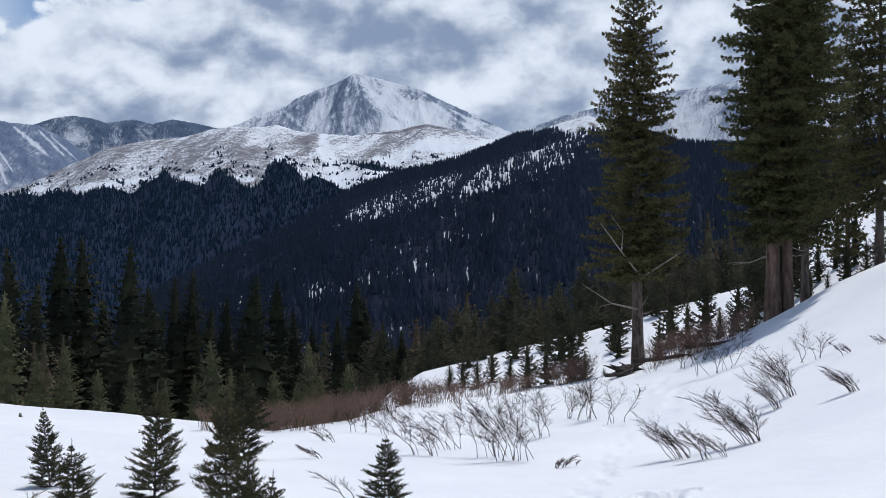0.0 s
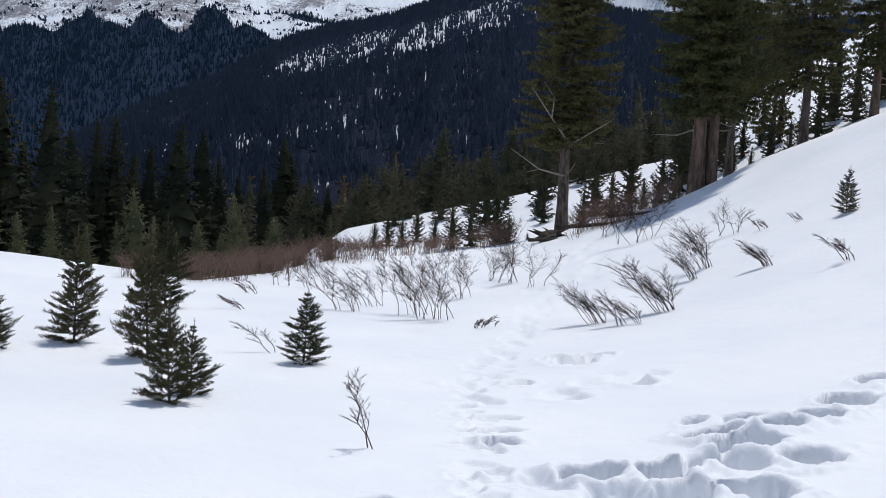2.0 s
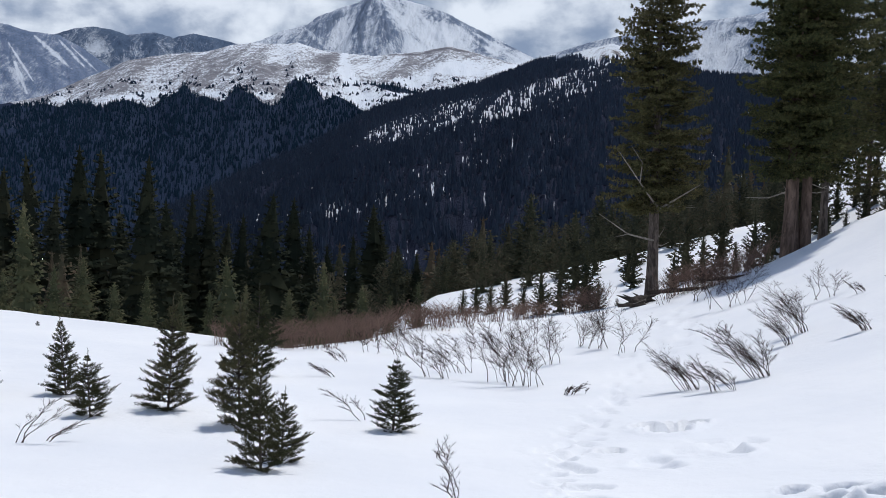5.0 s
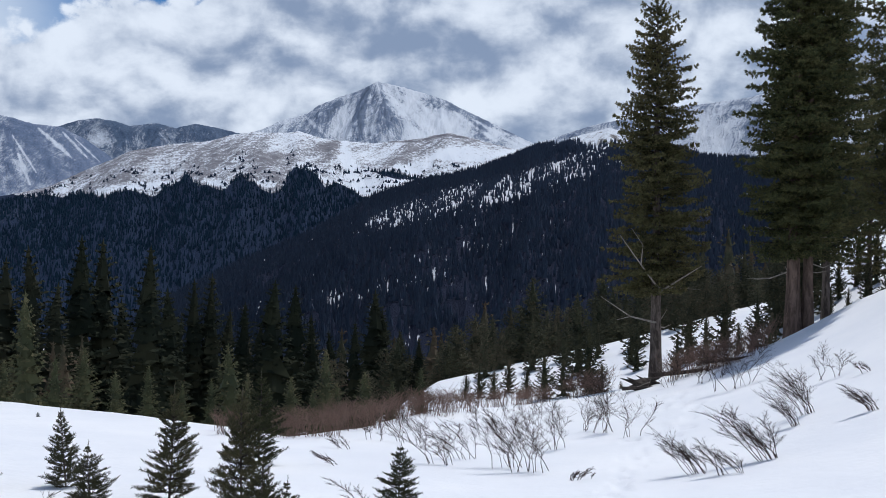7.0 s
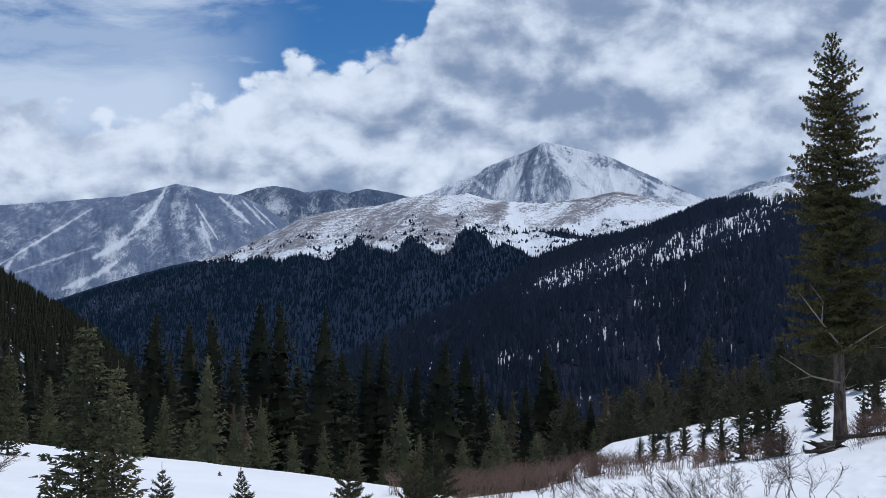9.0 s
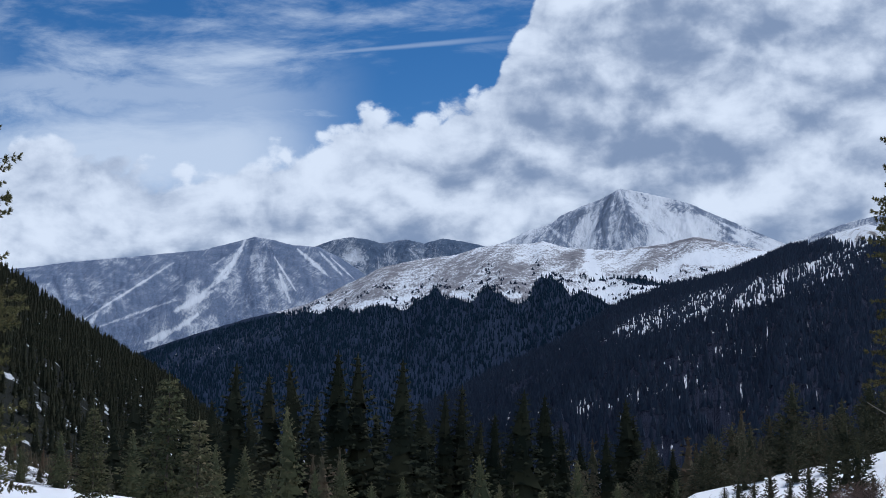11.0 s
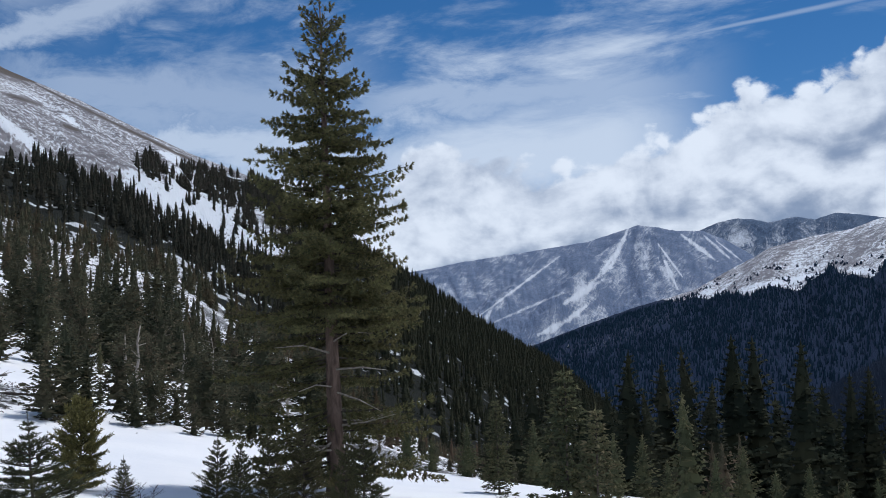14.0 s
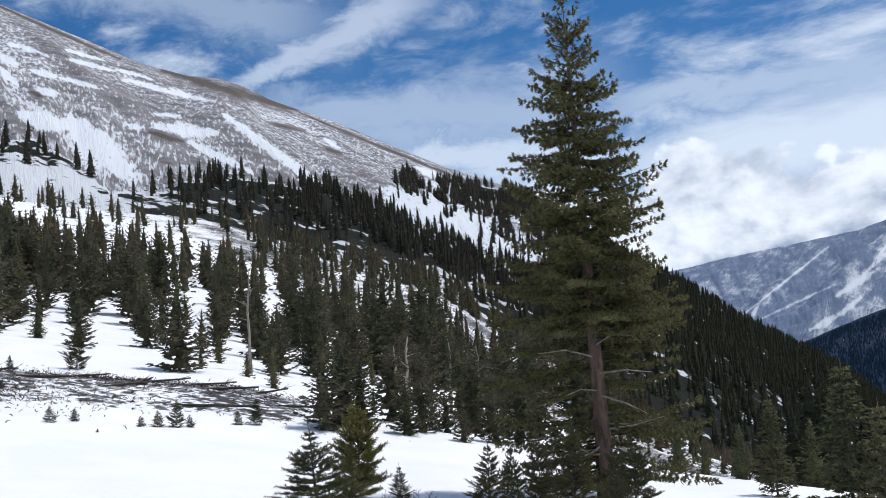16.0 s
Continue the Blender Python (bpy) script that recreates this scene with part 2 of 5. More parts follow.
def mat_bark(name, dark, light, scale=14.0):
    m, n, b = material(name)
    pos = n.mapping(n.add("ShaderNodeTexCoord").outputs["Object"], scale=(1, 1, 0.25))
    g, w = n.noise(pos, scale, 6, 0.65, 0.6), n.noise(pos, 1.6, 3)
    n.link(n.mix(n.step(n.math("ADD", g, n.math("MULTIPLY_ADD", w, 0.5, -0.25)), 0.3, 0.7), dark, light), b.inputs["Base Color"])
    b.inputs["Roughness"].default_value, b.inputs["Specular IOR Level"].default_value = 0.9, 0.1
    bumped(n, b, g, 0.9, 0.03)
    return m


M_GROUND = mat_ground()
# far rock: blue tint and capped snow contrast imitate distance haze
M_PEAK = mat_mountain("hazed_snowy_rock", (0.155, 0.205, 0.30), (0.235, 0.29, 0.395), 0.24, 11.0, 0.12, (0.02, 0.025, 0.03), grain=0.8, hold=0.9, soft=0.3, broad=0.5, crisp=1.7, lines=1.2, most=0.82, crest=(0.12, 0.15, 0.205), blobs=9.0)
M_BACK = mat_mountain("hazed_dark_snowy_rock", (0.105, 0.155, 0.245), (0.17, 0.225, 0.32), -0.06, 9.0, 0.1, (0.012, 0.02, 0.034), grain=0.8, hold=0.9, soft=0.28, broad=0.8, crisp=1.8, most=0.72, lines=1.3, crest=(0.09, 0.13, 0.2), blobs=9.0)
M_FACE = mat_mountain("hazed_grey_scree_and_snow", (0.145, 0.195, 0.30), (0.20, 0.25, 0.36), -0.1, 8.0, 0.55, (0.010, 0.018, 0.032), speck=0.2, grain=1.3, hold=1.3, soft=0.3, broad=0.3, crisp=1.5, lines=1.0, most=0.66, crest=(0.10, 0.14, 0.22), blobs=11.0)
# hill and ridge: forest floor colours have the haze's blue mixed in
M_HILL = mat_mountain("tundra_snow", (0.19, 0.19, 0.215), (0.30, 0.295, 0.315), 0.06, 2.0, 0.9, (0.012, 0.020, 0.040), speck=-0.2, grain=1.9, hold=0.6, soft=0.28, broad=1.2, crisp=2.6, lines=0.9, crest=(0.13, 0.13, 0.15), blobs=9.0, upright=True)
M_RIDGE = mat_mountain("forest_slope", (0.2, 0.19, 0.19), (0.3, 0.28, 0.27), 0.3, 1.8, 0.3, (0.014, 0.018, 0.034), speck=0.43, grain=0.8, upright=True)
M_SCREE = mat_mountain("scree_slope", (0.165, 0.16, 0.172), (0.31, 0.30, 0.318), -0.14, 2.2, -2.6, (0.02, 0.022, 0.02), speck=0.6, grain=3.0, hold=1.1, soft=0.26, broad=0.8, crisp=4.4, lines=0.8, most=0.85, blobs=6.0)
M_NEEDLE = mat_needles("spruce_needles", (0.022, 0.032, 0.015), (0.115, 0.125, 0.055), (0.25, 0.22, 0.09), brown=0.25)
M_NEEDLE_Y = mat_needles("young_spruce_needles", (0.028, 0.036, 0.018), (0.07, 0.076, 0.036), (0.135, 0.12, 0.056))
M_NEEDLE_D = mat_needles("dark_spruce_needles", (0.031, 0.038, 0.023), (0.070, 0.074, 0.043), (0.135, 0.112, 0.066), brown=0.8)
# darker copy of the dark needles, backlight shade put into the colour
M_NEEDLE_S = mat_needles("shaded_spruce_needles", (0.017, 0.023, 0.017), (0.035, 0.041, 0.026), (0.058, 0.058, 0.033), 0.03, 0.2)
M_NEEDLE_G = mat_needles("green_spruce_needles", (0.042, 0.052, 0.028), (0.105, 0.112, 0.056), (0.17, 0.15, 0.075))
M_NEEDLE_P = mat_needles("yellow_pine_needles", (0.075, 0.075, 0.027), (0.165, 0.155, 0.056), (0.27, 0.23, 0.085))
# blue of the ridge and hill needles is painted haze
M_FAR = mat_needles("hazed_far_conifer_needles", (0.034, 0.042, 0.074), (0.046, 0.055, 0.092), (0.058, 0.066, 0.10), 0.0)
M_FAR_B = mat_needles("hazed_blue_conifer_needles", (0.019, 0.031, 0.060), (0.021, 0.034, 0.064), (0.024, 0.037, 0.068), 0.0, 0.0)
M_FAR_L = mat_needles("hillside_conifer_needles", (0.028, 0.031, 0.026), (0.053, 0.054, 0.041), (0.085, 0.075, 0.055), 0.0, 0.25)
M_BARK = mat_bark("spruce_bark", (0.045, 0.037, 0.032), (0.17, 0.14, 0.122))
M_LOG = mat_bark("dark_log_bark", (0.028, 0.024, 0.021), (0.085, 0.072, 0.062))
M_BARK_R = mat_bark("reddish_bark", (0.065, 0.047, 0.039), (0.19, 0.138, 0.112), 9.0)
M_GREY = mat_bark("weathered_wood", (0.16, 0.14, 0.12), (0.34, 0.31, 0.27), 10.0)
M_TWIG = mat_bark("willow_twigs", (0.026, 0.018, 0.016), (0.075, 0.052, 0.043), 30.0)
M_WILLOW = mat_bark("red_willow_twigs", (0.13, 0.085, 0.068), (0.25, 0.17, 0.135), 30.0)

# ================= mesh helpers =================


def link_mesh(name, verts, faces, mat, parent=None, label="", smooth=False):
    me = bpy.data.meshes.new(name)
    me.from_pydata(np.asarray(verts).tolist(), [], faces if isinstance(faces, list) else faces.tolist())
    if smooth:
        me.polygons.foreach_set("use_smooth", [True] * len(me.polygons))
    me.materials.append(mat)
    ob = new(name, me)
    if parent is not None:
        ob.parent = parent
    if label:
        ob["label"] = label
    return ob


def value_noise(x, y, seed=0):
    xi, yi = np.floor(x).astype(np.int64), np.floor(y).astype(np.int64)
    fx, fy = x - xi, y - yi
    fx, fy = fx * fx * (3 - 2 * fx), fy * fy * (3 - 2 * fy)

    def h(a, b):
        n = (a * 374761393 + b * 668265263 + seed * 2147483647) & 0xFFFFFFFF
        n = ((n ^ (n >> 13)) * 1274126177) & 0xFFFFFFFF
        return ((n ^ (n >> 16)) & 0xFFFF) / 65535.0
    return (h(xi, yi) * (1 - fx) + h(xi + 1, yi) * fx) * (1 - fy) + (h(xi, yi + 1) * (1 - fx) + h(xi + 1, yi + 1) * fx) * fy


def fbm(x, y, octaves=5, seed=0, gain=0.5):
    x, y = np.asarray(x, float), np.asarray(y, float)
    total, amp, norm = 0.0, 1.0, 0.0
    for i in range(octaves):
        total = total + amp * (value_noise(x, y, seed + i) - 0.5)
        norm, amp, x, y = norm + amp, amp * gain, x * 2.03 + 11.3, y * 2.03 + 7.7
    return total / norm


def ridged(x, y, octaves=5, seed=0):
    x, y = np.asarray(x, float), np.asarray(y, float)
    total, amp, norm = 0.0, 1.0, 0.0
    for i in range(octaves):
        total = total + amp * (1 - np.abs(2 * value_noise(x, y, seed + i) - 1))
        norm, amp, x, y = norm + amp, amp * 0.5, x * 2.07 + 3.1, y * 2.07 + 9.2
    return total / norm


def smooth01(t):
    t = np.clip(t, 0, 1)
    return t * t * (3 - 2 * t)


def grid_faces(rows, cols, wrap=False):
    r, c = np.meshgrid(np.arange(rows - 1), np.arange(cols if wrap else cols - 1), indexing="ij")
    c2 = (c + 1) % cols
    return np.stack([r * cols + c, r * cols + c2, (r + 1) * cols + c2, (r + 1) * cols + c], -1).reshape(-1, 4)


def place(az, d):
    return -d * math.sin(radians(az)), d * math.cos(radians(az))


# ================= the ground =================
# elevation of the land, in degrees seen from head height, past the meadow's edge
LAND_D = (40, 60, 100, 200, 300)
LAND = {
    -180: (3, 4, 5, 6, 6), -100: (6, 7, 7, 7, 6), -40: (6, 8, 9, 9, 8), -25: (0.3, 3.5, 5, 6, 6), -19: (-2.2, 0.8, 2, 2, 1), -15: (-4.6, -1.7, -1.5, -3, -5), -8: (-6.6, -3.7, -4.5, -6.5, -8), -3: (-7.2, -5, -6.5, -7.5, -8.5), 1: (-7.5, -6.1, -7.4, -7.9, -8.4), 5: (-9.2, -8.7, -8.6, -8.3, -8.3), 15: (-9.6, -9.1, -8.4, -8.1, -8.1), 25: (-8.1, -8.1, -7.9, -7.6, -7.6), 33: (-6.2, -5.7, -4.7, -4.2, -3.7), 45: (-2.6, -0.8, 1, 3.2, 4.7), 55: (0.3, 2.1, 4.1, 6.6, 8), 66: (1.9, 3.7, 6, 8.7, 9.9), 80: (2.8, 4.8, 7.7, 10.7, 11.7), 180: (3, 4, 5, 6, 6)}
LAND_AZ = np.array(sorted(LAND))
LAND_EL = np.array([LAND[k] for k in LAND_AZ])
EDGE_AZ = (-180, -30, -16, -10, -4, 0, 3, 5, 8.5, 11, 15, 20, 30, 66, 180)
EDGE_D = (25, 27, 27, 28.5, 27, 25, 22.5, 20, 16.5, 19.5, 22, 24, 27, 29, 25)


def meadow(x, y):
    right = np.where(x < 10, 0.032 * np.clip(x, 0, 10) ** 2, 3.2 + 0.5 * (x - 10))
    left = 0.11 * np.log1p(np.exp(np.clip(-x - 15, -30, 60) / 2.0)) * 2.0
    tilt = 0.046 * np.log1p(np.exp(np.clip((-x - 0.14 * y) / 1.5, -30, 60))) * 1.5
    return -0.075 * y + tilt + right + left - 0.11 * 2.0 * math.log1p(math.exp(-7.5))


def land(az, d):
    """Height of the ground, without fine relief, by azimuth in degrees and distance."""
    az, d = np.asarray(az, float), np.asarray(d, float)
    x, y = -d * np.sin(np.radians(az)), d * np.cos(np.radians(az))
    near = meadow(x, y)
    cols = np.stack([np.interp(az, LAND_AZ, LAND_EL[:, k]) for k in range(5)], -1)
    lk = np.log(np.array(LAND_D, float))
    ld = np.log(np.clip(d, 40, 300))
    el = np.zeros_like(ld)
    for k in range(4):
        f = np.clip((ld - lk[k]) / (lk[k + 1] - lk[k]), 0, 1)
        el = el + f * (cols[..., k + 1] - cols[..., k])
    el = el + cols[..., 0]
    far = EYE + np.clip(d, 20, 300) * np.tan(np.radians(el))
    far = far - np.clip(d - 300, 0, 900) * 0.09
    edge = np.interp(az, EDGE_AZ, EDGE_D)
    return near + (far - near) * smooth01((d - edge) / 11.0)


HOLES = []


def step_holes(line, count, seed, size, depth, spread):
    """Footprints sunk along a line of ground points."""
    rng = random.Random(seed)
    for i in range(count):
        f = (i + rng.random() * 0.4) / count * (len(line) - 1)
        k = min(int(f), len(line) - 2)
        f -= k
        ax, ay = line[k]
        bx, by = line[k + 1]
        s = size * rng.uniform(0.75, 1.3)
        HOLES.append((ax + (bx - ax) * f + rng.uniform(-spread, spread), ay + (by - ay) * f + rng.uniform(-spread, spread),
                      s, s * rng.uniform(1.1, 1.9), rng.uniform(0, 3.1), depth * rng.uniform(0.6, 1.2)))


# deep fresh steps climbing the bank: azimuth, distance, half width, depth; then a faint older trail to the tall trees
DEEP = [(-11.91, 6.5, 0.14, 0.24), (-15.2, 6.54, 0.12, 0.22), (-16.0, 6.62, 0.11, 0.2), (-16.75, 6.15, 0.10, 0.15), (-17.85, 7.53, 0.17, 0.22), (-19.42, 7.24, 0.14, 0.22), (-20.61, 7.68, 0.12, 0.22), (-19.24, 6.75, 0.11, 0.16),
        (-20.35, 6.18, 0.12, 0.2), (-1.45, 5.75, 0.13, 0.16), (-10.5, 10.9, 0.16, 0.16), (-11.4, 11.2, 0.15, 0.18), (-9.44, 11.27, 0.09, 0.1), (-7.88, 9.66, 0.08, 0.1), (-7.18, 7.37, 0.07, 0.13), (-13.75, 9.53, 0.12, 0.1),
        (-16.51, 7.98, 0.06, 0.08), (-9.24, 6.36, 0.10, 0.06), (-14.6, 6.0, 0.12, 0.1), (-17.53, 6.84, 0.11, 0.12), (-18.65, 6.28, 0.11, 0.13), (-13.11, 6.1, 0.12, 0.07), (-18.92, 7.98, 0.10, 0.1),
        (-22.4, 7.9, 0.14, 0.22), (-23.6, 8.4, 0.13, 0.2), (-25, 9.0, 0.13, 0.2), (-22.2, 6.9, 0.12, 0.2)]
for k, (a, d, w, deep) in enumerate(DEEP):
    x, y = place(a, d)
    HOLES.append((x, y, 0.15 + 0.04 * math.sin(k * 2.7), w * 1.25, radians(a) + 0.5 * math.sin(k * 1.9), deep * 1.35))
step_holes([place(-5.7, 5.2), place(-6.0, 6.5), place(-5.9, 8.0), place(-5.7, 9.7), place(-6.8, 11.7), place(-8.1, 13.9), place(-9.5, 18)], 85, 7, 0.075, 0.045, 0.17)
step_holes([place(-9.5, 18), place(-11.5, 22.4), place(-9.7, 25), place(-7.7, 26)], 34, 9, 0.13, 0.07, 0.45)
step_holes([place(-8.5, 9.0), place(-12, 9.6), place(-14, 10.2)], 9, 11, 0.12, 0.05, 0.2)
step_holes([place(-3, 5.0), place(-9, 5.2), place(-15, 5.0)], 9, 15, 0.10, 0.06, 0.2)


def relief(x, y, d):
    z = 0.10 * fbm(x * 0.22, y * 0.22, 4, 21) + 0.05 * fbm(x * 0.9 + y * 0.35, y * 0.45 - x * 0.2, 3, 31)
    z = z * smooth01((d - 1) / 4)
    z = z + 0.9 * fbm(x * 0.05, y * 0.05, 4, 41) * smooth01((d - 30) / 30) + 6 * fbm(x * 0.012, y * 0.012, 4, 51) * smooth01((d - 90) / 150)
    dig = np.zeros_like(z)
    for hx, hy, a, b, turn, depth in HOLES:
        near = (np.abs(x - hx) < 0.9) & (np.abs(y - hy) < 0.9)
        if not near.any():
            continue
        c, s = math.cos(turn), math.sin(turn)
        px, py = x[near] - hx, y[near] - hy
        wob = 1 + 0.8 * fbm(px * 7 + hx * 3, py * 7 + hy * 5, 4, 61)
        q = np.sqrt(((px * c + py * s) / b) ** 2 + ((py * c - px * s) / a) ** 2) * wob
        wall = 0.34 if depth > 0.12 else 0.6
        z[near] += 0.10 * depth * np.exp(-((q - 1.45) / 0.35) ** 2) * (0.4 + 1.6 * np.clip(fbm(px * 9 + hx, py * 9, 3, 67) + 0.5, 0, 1))
        dig[near] = np.minimum(dig[near], -depth * (1 - smooth01((q - 1.0 + wall / 2) / wall)))
    return z + dig


def ground_z(az, d):
    a, r = np.atleast_1d(np.asarray(az, float)), np.atleast_1d(np.asarray(d, float))
    x, y = -r * np.sin(np.radians(a)), r * np.cos(np.radians(a))
    return land(a, r) + relief(x, y, r)


def forest_floor(az, d, x, y):
    """How far the ground lies under closed forest."""
    edge = np.interp(az, (-30, -20, -14, -9, -2, 2, 6, 30, 36, 44, 52, 60, 70), (400, 120, 75, 66, 60, 50, 27, 31, 38, 75, 160, 240, 320))
    wood = smooth01((d - edge) / (0.25 * edge)) * (0.85 + 0.5 * fbm(x * 0.05, y * 0.05, 3, 77))
    # brush and bark left by a slide beyond the meadow's far edge
    slide = smooth01((az - 49) / 4) * smooth01((d - 30) / 2.0) * smooth01((44 - d) / 5) * 0.9 * smooth01((78 - az) / 6)
    return np.maximum(wood, slide)


def build_ground():
    az = np.concatenate([np.arange(-180, -30, 2.0), np.arange(-30, 5, 0.17), np.arange(5, 72, 0.4), np.arange(72, 180, 2.0)])
    d = np.concatenate([np.geomspace(0.002, 3.8, 16)[:-1], np.geomspace(3.8, 5.2, 40)[:-1], np.geomspace(5.2, 9.6, 200)[:-1], np.geomspace(9.6, 14, 50)[:-1], np.geomspace(14, 45, 70)[:-1],
                        np.geomspace(45, 400, 64)[:-1], np.geomspace(400, 4900, 24)])
    A, R = np.meshgrid(az, d, indexing="xy")
    X, Y = -R * np.sin(np.radians(A)), R * np.cos(np.radians(A)) - 0.4 * np.exp(-R)
    R, A = np.hypot(X, Y), np.degrees(np.arctan2(-X, Y))
    Z = land(A, R) + relief(X, Y, R)
    faces = grid_faces(len(d), len(az), wrap=True)
    ob = link_mesh("ground", np.stack([X, Y, Z], -1).reshape(-1, 3), faces, M_GROUND, smooth=True)
    a = ob.data.attributes.new("floor", "FLOAT", "POINT")
    a.data.foreach_set("value", forest_floor(A, R, X, Y).ravel().astype(np.float32))
    return tagged(ob, "snow-covered meadow and hillside with trampled footprints", "snow", kind="structure")


build_ground()

# ================= mountains =================


class Mountain:
    def __init__(self, ridge, dist, base_d, base_el, shape, amp, freq, shear, seed, tree_line=None, jag=4.0, ribs=(), bands=(), strips=(), gully=1.6, drifts=(), crags=(), depth=0.85, bite=0.9, rim=1.0):
        self.r = np.array(sorted(ridge))
        self.dist, self.base_d, self.base_el = np.array(sorted(dist)), base_d, base_el
        self.shape, self.amp, self.freq, self.shear, self.seed, self.jag = shape, amp, freq, shear, seed, jag
        self.ribs, self.bands, self.strips = ribs, bands, strips
        self.gully, self.drifts, self.crags, self.depth, self.bite, self.rim = gully, drifts, crags, depth, bite, rim
        self.tl = np.array(sorted(tree_line)) if tree_line else None

    def at(self, az, v):
        az, v = np.asarray(az, float), np.asarray(v, float)
        dr = np.interp(az, self.dist[:, 0], self.dist[:, 1])
        dr = dr * (1 + 0.05 * fbm(az * 0.35, az * 0 + 1.5, 3, self.seed + 5))
        d = self.base_d + (dr - self.base_d) * v
        zr = EYE + dr * np.tan(np.radians(np.interp(az, self.r[:, 0], self.r[:, 1])))
        zb = EYE + self.base_d * math.tan(radians(self.base_el)) if self.base_el is not None else land(az, np.full_like(az, self.base_d)) - 4
        f = np.clip(v, 0, 1)
        z = zb + (zr - zb) * f ** self.shape
        z = z - np.clip(v - 1, 0, 2) * (dr - self.base_d) * 0.7
        env = np.sin(np.pi * np.clip(f, 0, 1)) ** 0.8
        u = az * self.freq + self.shear * v
        cut = ridged(u, v * 1.6 + 4.0, 5, self.seed) - 0.55
        z = z + self.amp * env * cut
        # sunlight on ribs painted as snow: more on the right side, less left
        flank = 0.0
        for a_top, a_low, height, width in self.ribs:
            line = a_top + (a_low - a_top) * (1 - f) + 0.25 * fbm(v * 5, v * 0 + a_top, 3, self.seed + 3)
            z = z + height * np.clip(1 - np.abs(az - line) / (width * (1.15 - f)), 0, 1) * np.sin(np.pi * f) * (1 - f) ** 0.25
            side = (az - line) / (width * (1.15 - f))
            if height == self.ribs[0][2]:
                flank = flank - 0.17 * np.tanh(side * 3) * np.exp(-(side / 2.5) ** 2)
            flank = flank + 0.34 * np.exp(-((side + 0.16) / 0.13) ** 2) - 0.22 * np.exp(-((side - 0.35) / 0.3) ** 2)
        self.hollow_and_lit = np.clip(0.5 - self.gully * cut + self.rim * flank, -0.2, 1.3)
        z = z + self.jag * fbm(az * 6, v * 14, 4, self.seed + 9) * (0.4 + env)
        return -d * np.sin(np.radians(az)), d * np.cos(np.radians(az)), z, d

    def wooded(self, az, z, d, sparse=False):
        if self.tl is None:
            return np.zeros_like(az)
        el = np.degrees(np.arctan2(z - EYE, d))
        line = np.interp(az, self.tl[:, 0], self.tl[:, 1]) + 0.7 * fbm(az * 1.1, el * 0.8, 4, self.seed + 30)
        w = smooth01((line - el) / 0.25 + 0.5)
        for a0, a1, e0, e1, half in self.strips:
            f = (az - a0) / (a1 - a0)
            wide = half * (0.25 + 1.5 * f * (1 - f) * 2 + 1.6 * fbm(az * 3.1, az * 0, 3, self.seed + 4))
            w = np.maximum(w, smooth01(1.6 - np.abs(el - e0 - (e1 - e0) * f) / np.clip(wide, 0.01, 1)) * ((f > 0) & (f < 1)))
        if not sparse:
            return w
        for a0, a1, e0, e1, half, much in self.bands:
            f = (az - a0) / (a1 - a0)
            mid = e0 + (e1 - e0) * f + 0.5 * fbm(az * 0.9, az * 0 + a0, 3, self.seed + 8)
            w = w * (1 - much * smooth01(1.6 - np.abs(el - mid) / half) * smooth01(f * 4) * smooth01((1 - f) * 4))
        return w

    def marks(self, az, el, lines, strength):
        """Snow drifts or dark crags along lines from (azimuth, elevation) to (azimuth, elevation), each half a width wide."""
        out = np.zeros_like(az)
        for a0, e0, a1, e1, half in lines:
            ax, ay, L2 = a1 - a0, e1 - e0, (a1 - a0) ** 2 + (e1 - e0) ** 2
            t = np.clip(((az - a0) * ax + (el - e0) * ay) / L2, 0, 1)
            off = np.hypot(az - a0 - ax * t, el - e0 - ay * t)
            wide = half * (0.5 + 0.7 * np.sin(np.pi * np.clip(t, 0.05, 0.95)) + 1.5 * fbm(az * 3.3, el * 4.3, 4, self.seed + 12))
            out = np.maximum(out, strength * smooth01(1.25 - 0.75 * off / np.clip(wide, 0.02, 5)))
        return out

    def build(self, name, mat, label, na=280, nv=90):
        az = np.linspace(self.r[0, 0], self.r[-1, 0], na)
        v = np.concatenate([np.linspace(0, 1, nv), np.linspace(1, 1.4, 12)[1:]])
        A, V = np.meshgrid(az, v)
        X, Y, Z, D = self.at(A, V)
        E = np.degrees(np.arctan2(Z - EYE, D))
        hollow_and_lit = self.hollow_and_lit + self.marks(A, E, self.drifts, self.depth) - self.marks(A, E, self.crags, self.bite)
        ob = link_mesh(name, np.stack([X, Y, Z], -1).reshape(-1, 3), grid_faces(len(v), na), mat, smooth=True)
        a = ob.data.attributes.new("floor", "FLOAT", "POINT")
        w = self.wooded(A, Z, D) * (0.2 + 0.8 * self.wooded(A, Z, D, True))
        a.data.foreach_set("value", w.ravel().astype(np.float32))
        h = ob.data.attributes.new("hollow_and_lit", "FLOAT", "POINT")
        h.data.foreach_set("value", hollow_and_lit.ravel().astype(np.float32))
        uv = ob.data.uv_layers.new(name="UVMap")
        idx = np.zeros(len(ob.data.loops), np.int32)
        ob.data.loops.foreach_get("vertex_index", idx)
        uv.data.foreach_set("uv", np.stack([A.ravel()[idx], V.ravel()[idx] * 10], -1).ravel().astype(np.float32))
        return tagged(ob, label, "mountain", kind="structure")


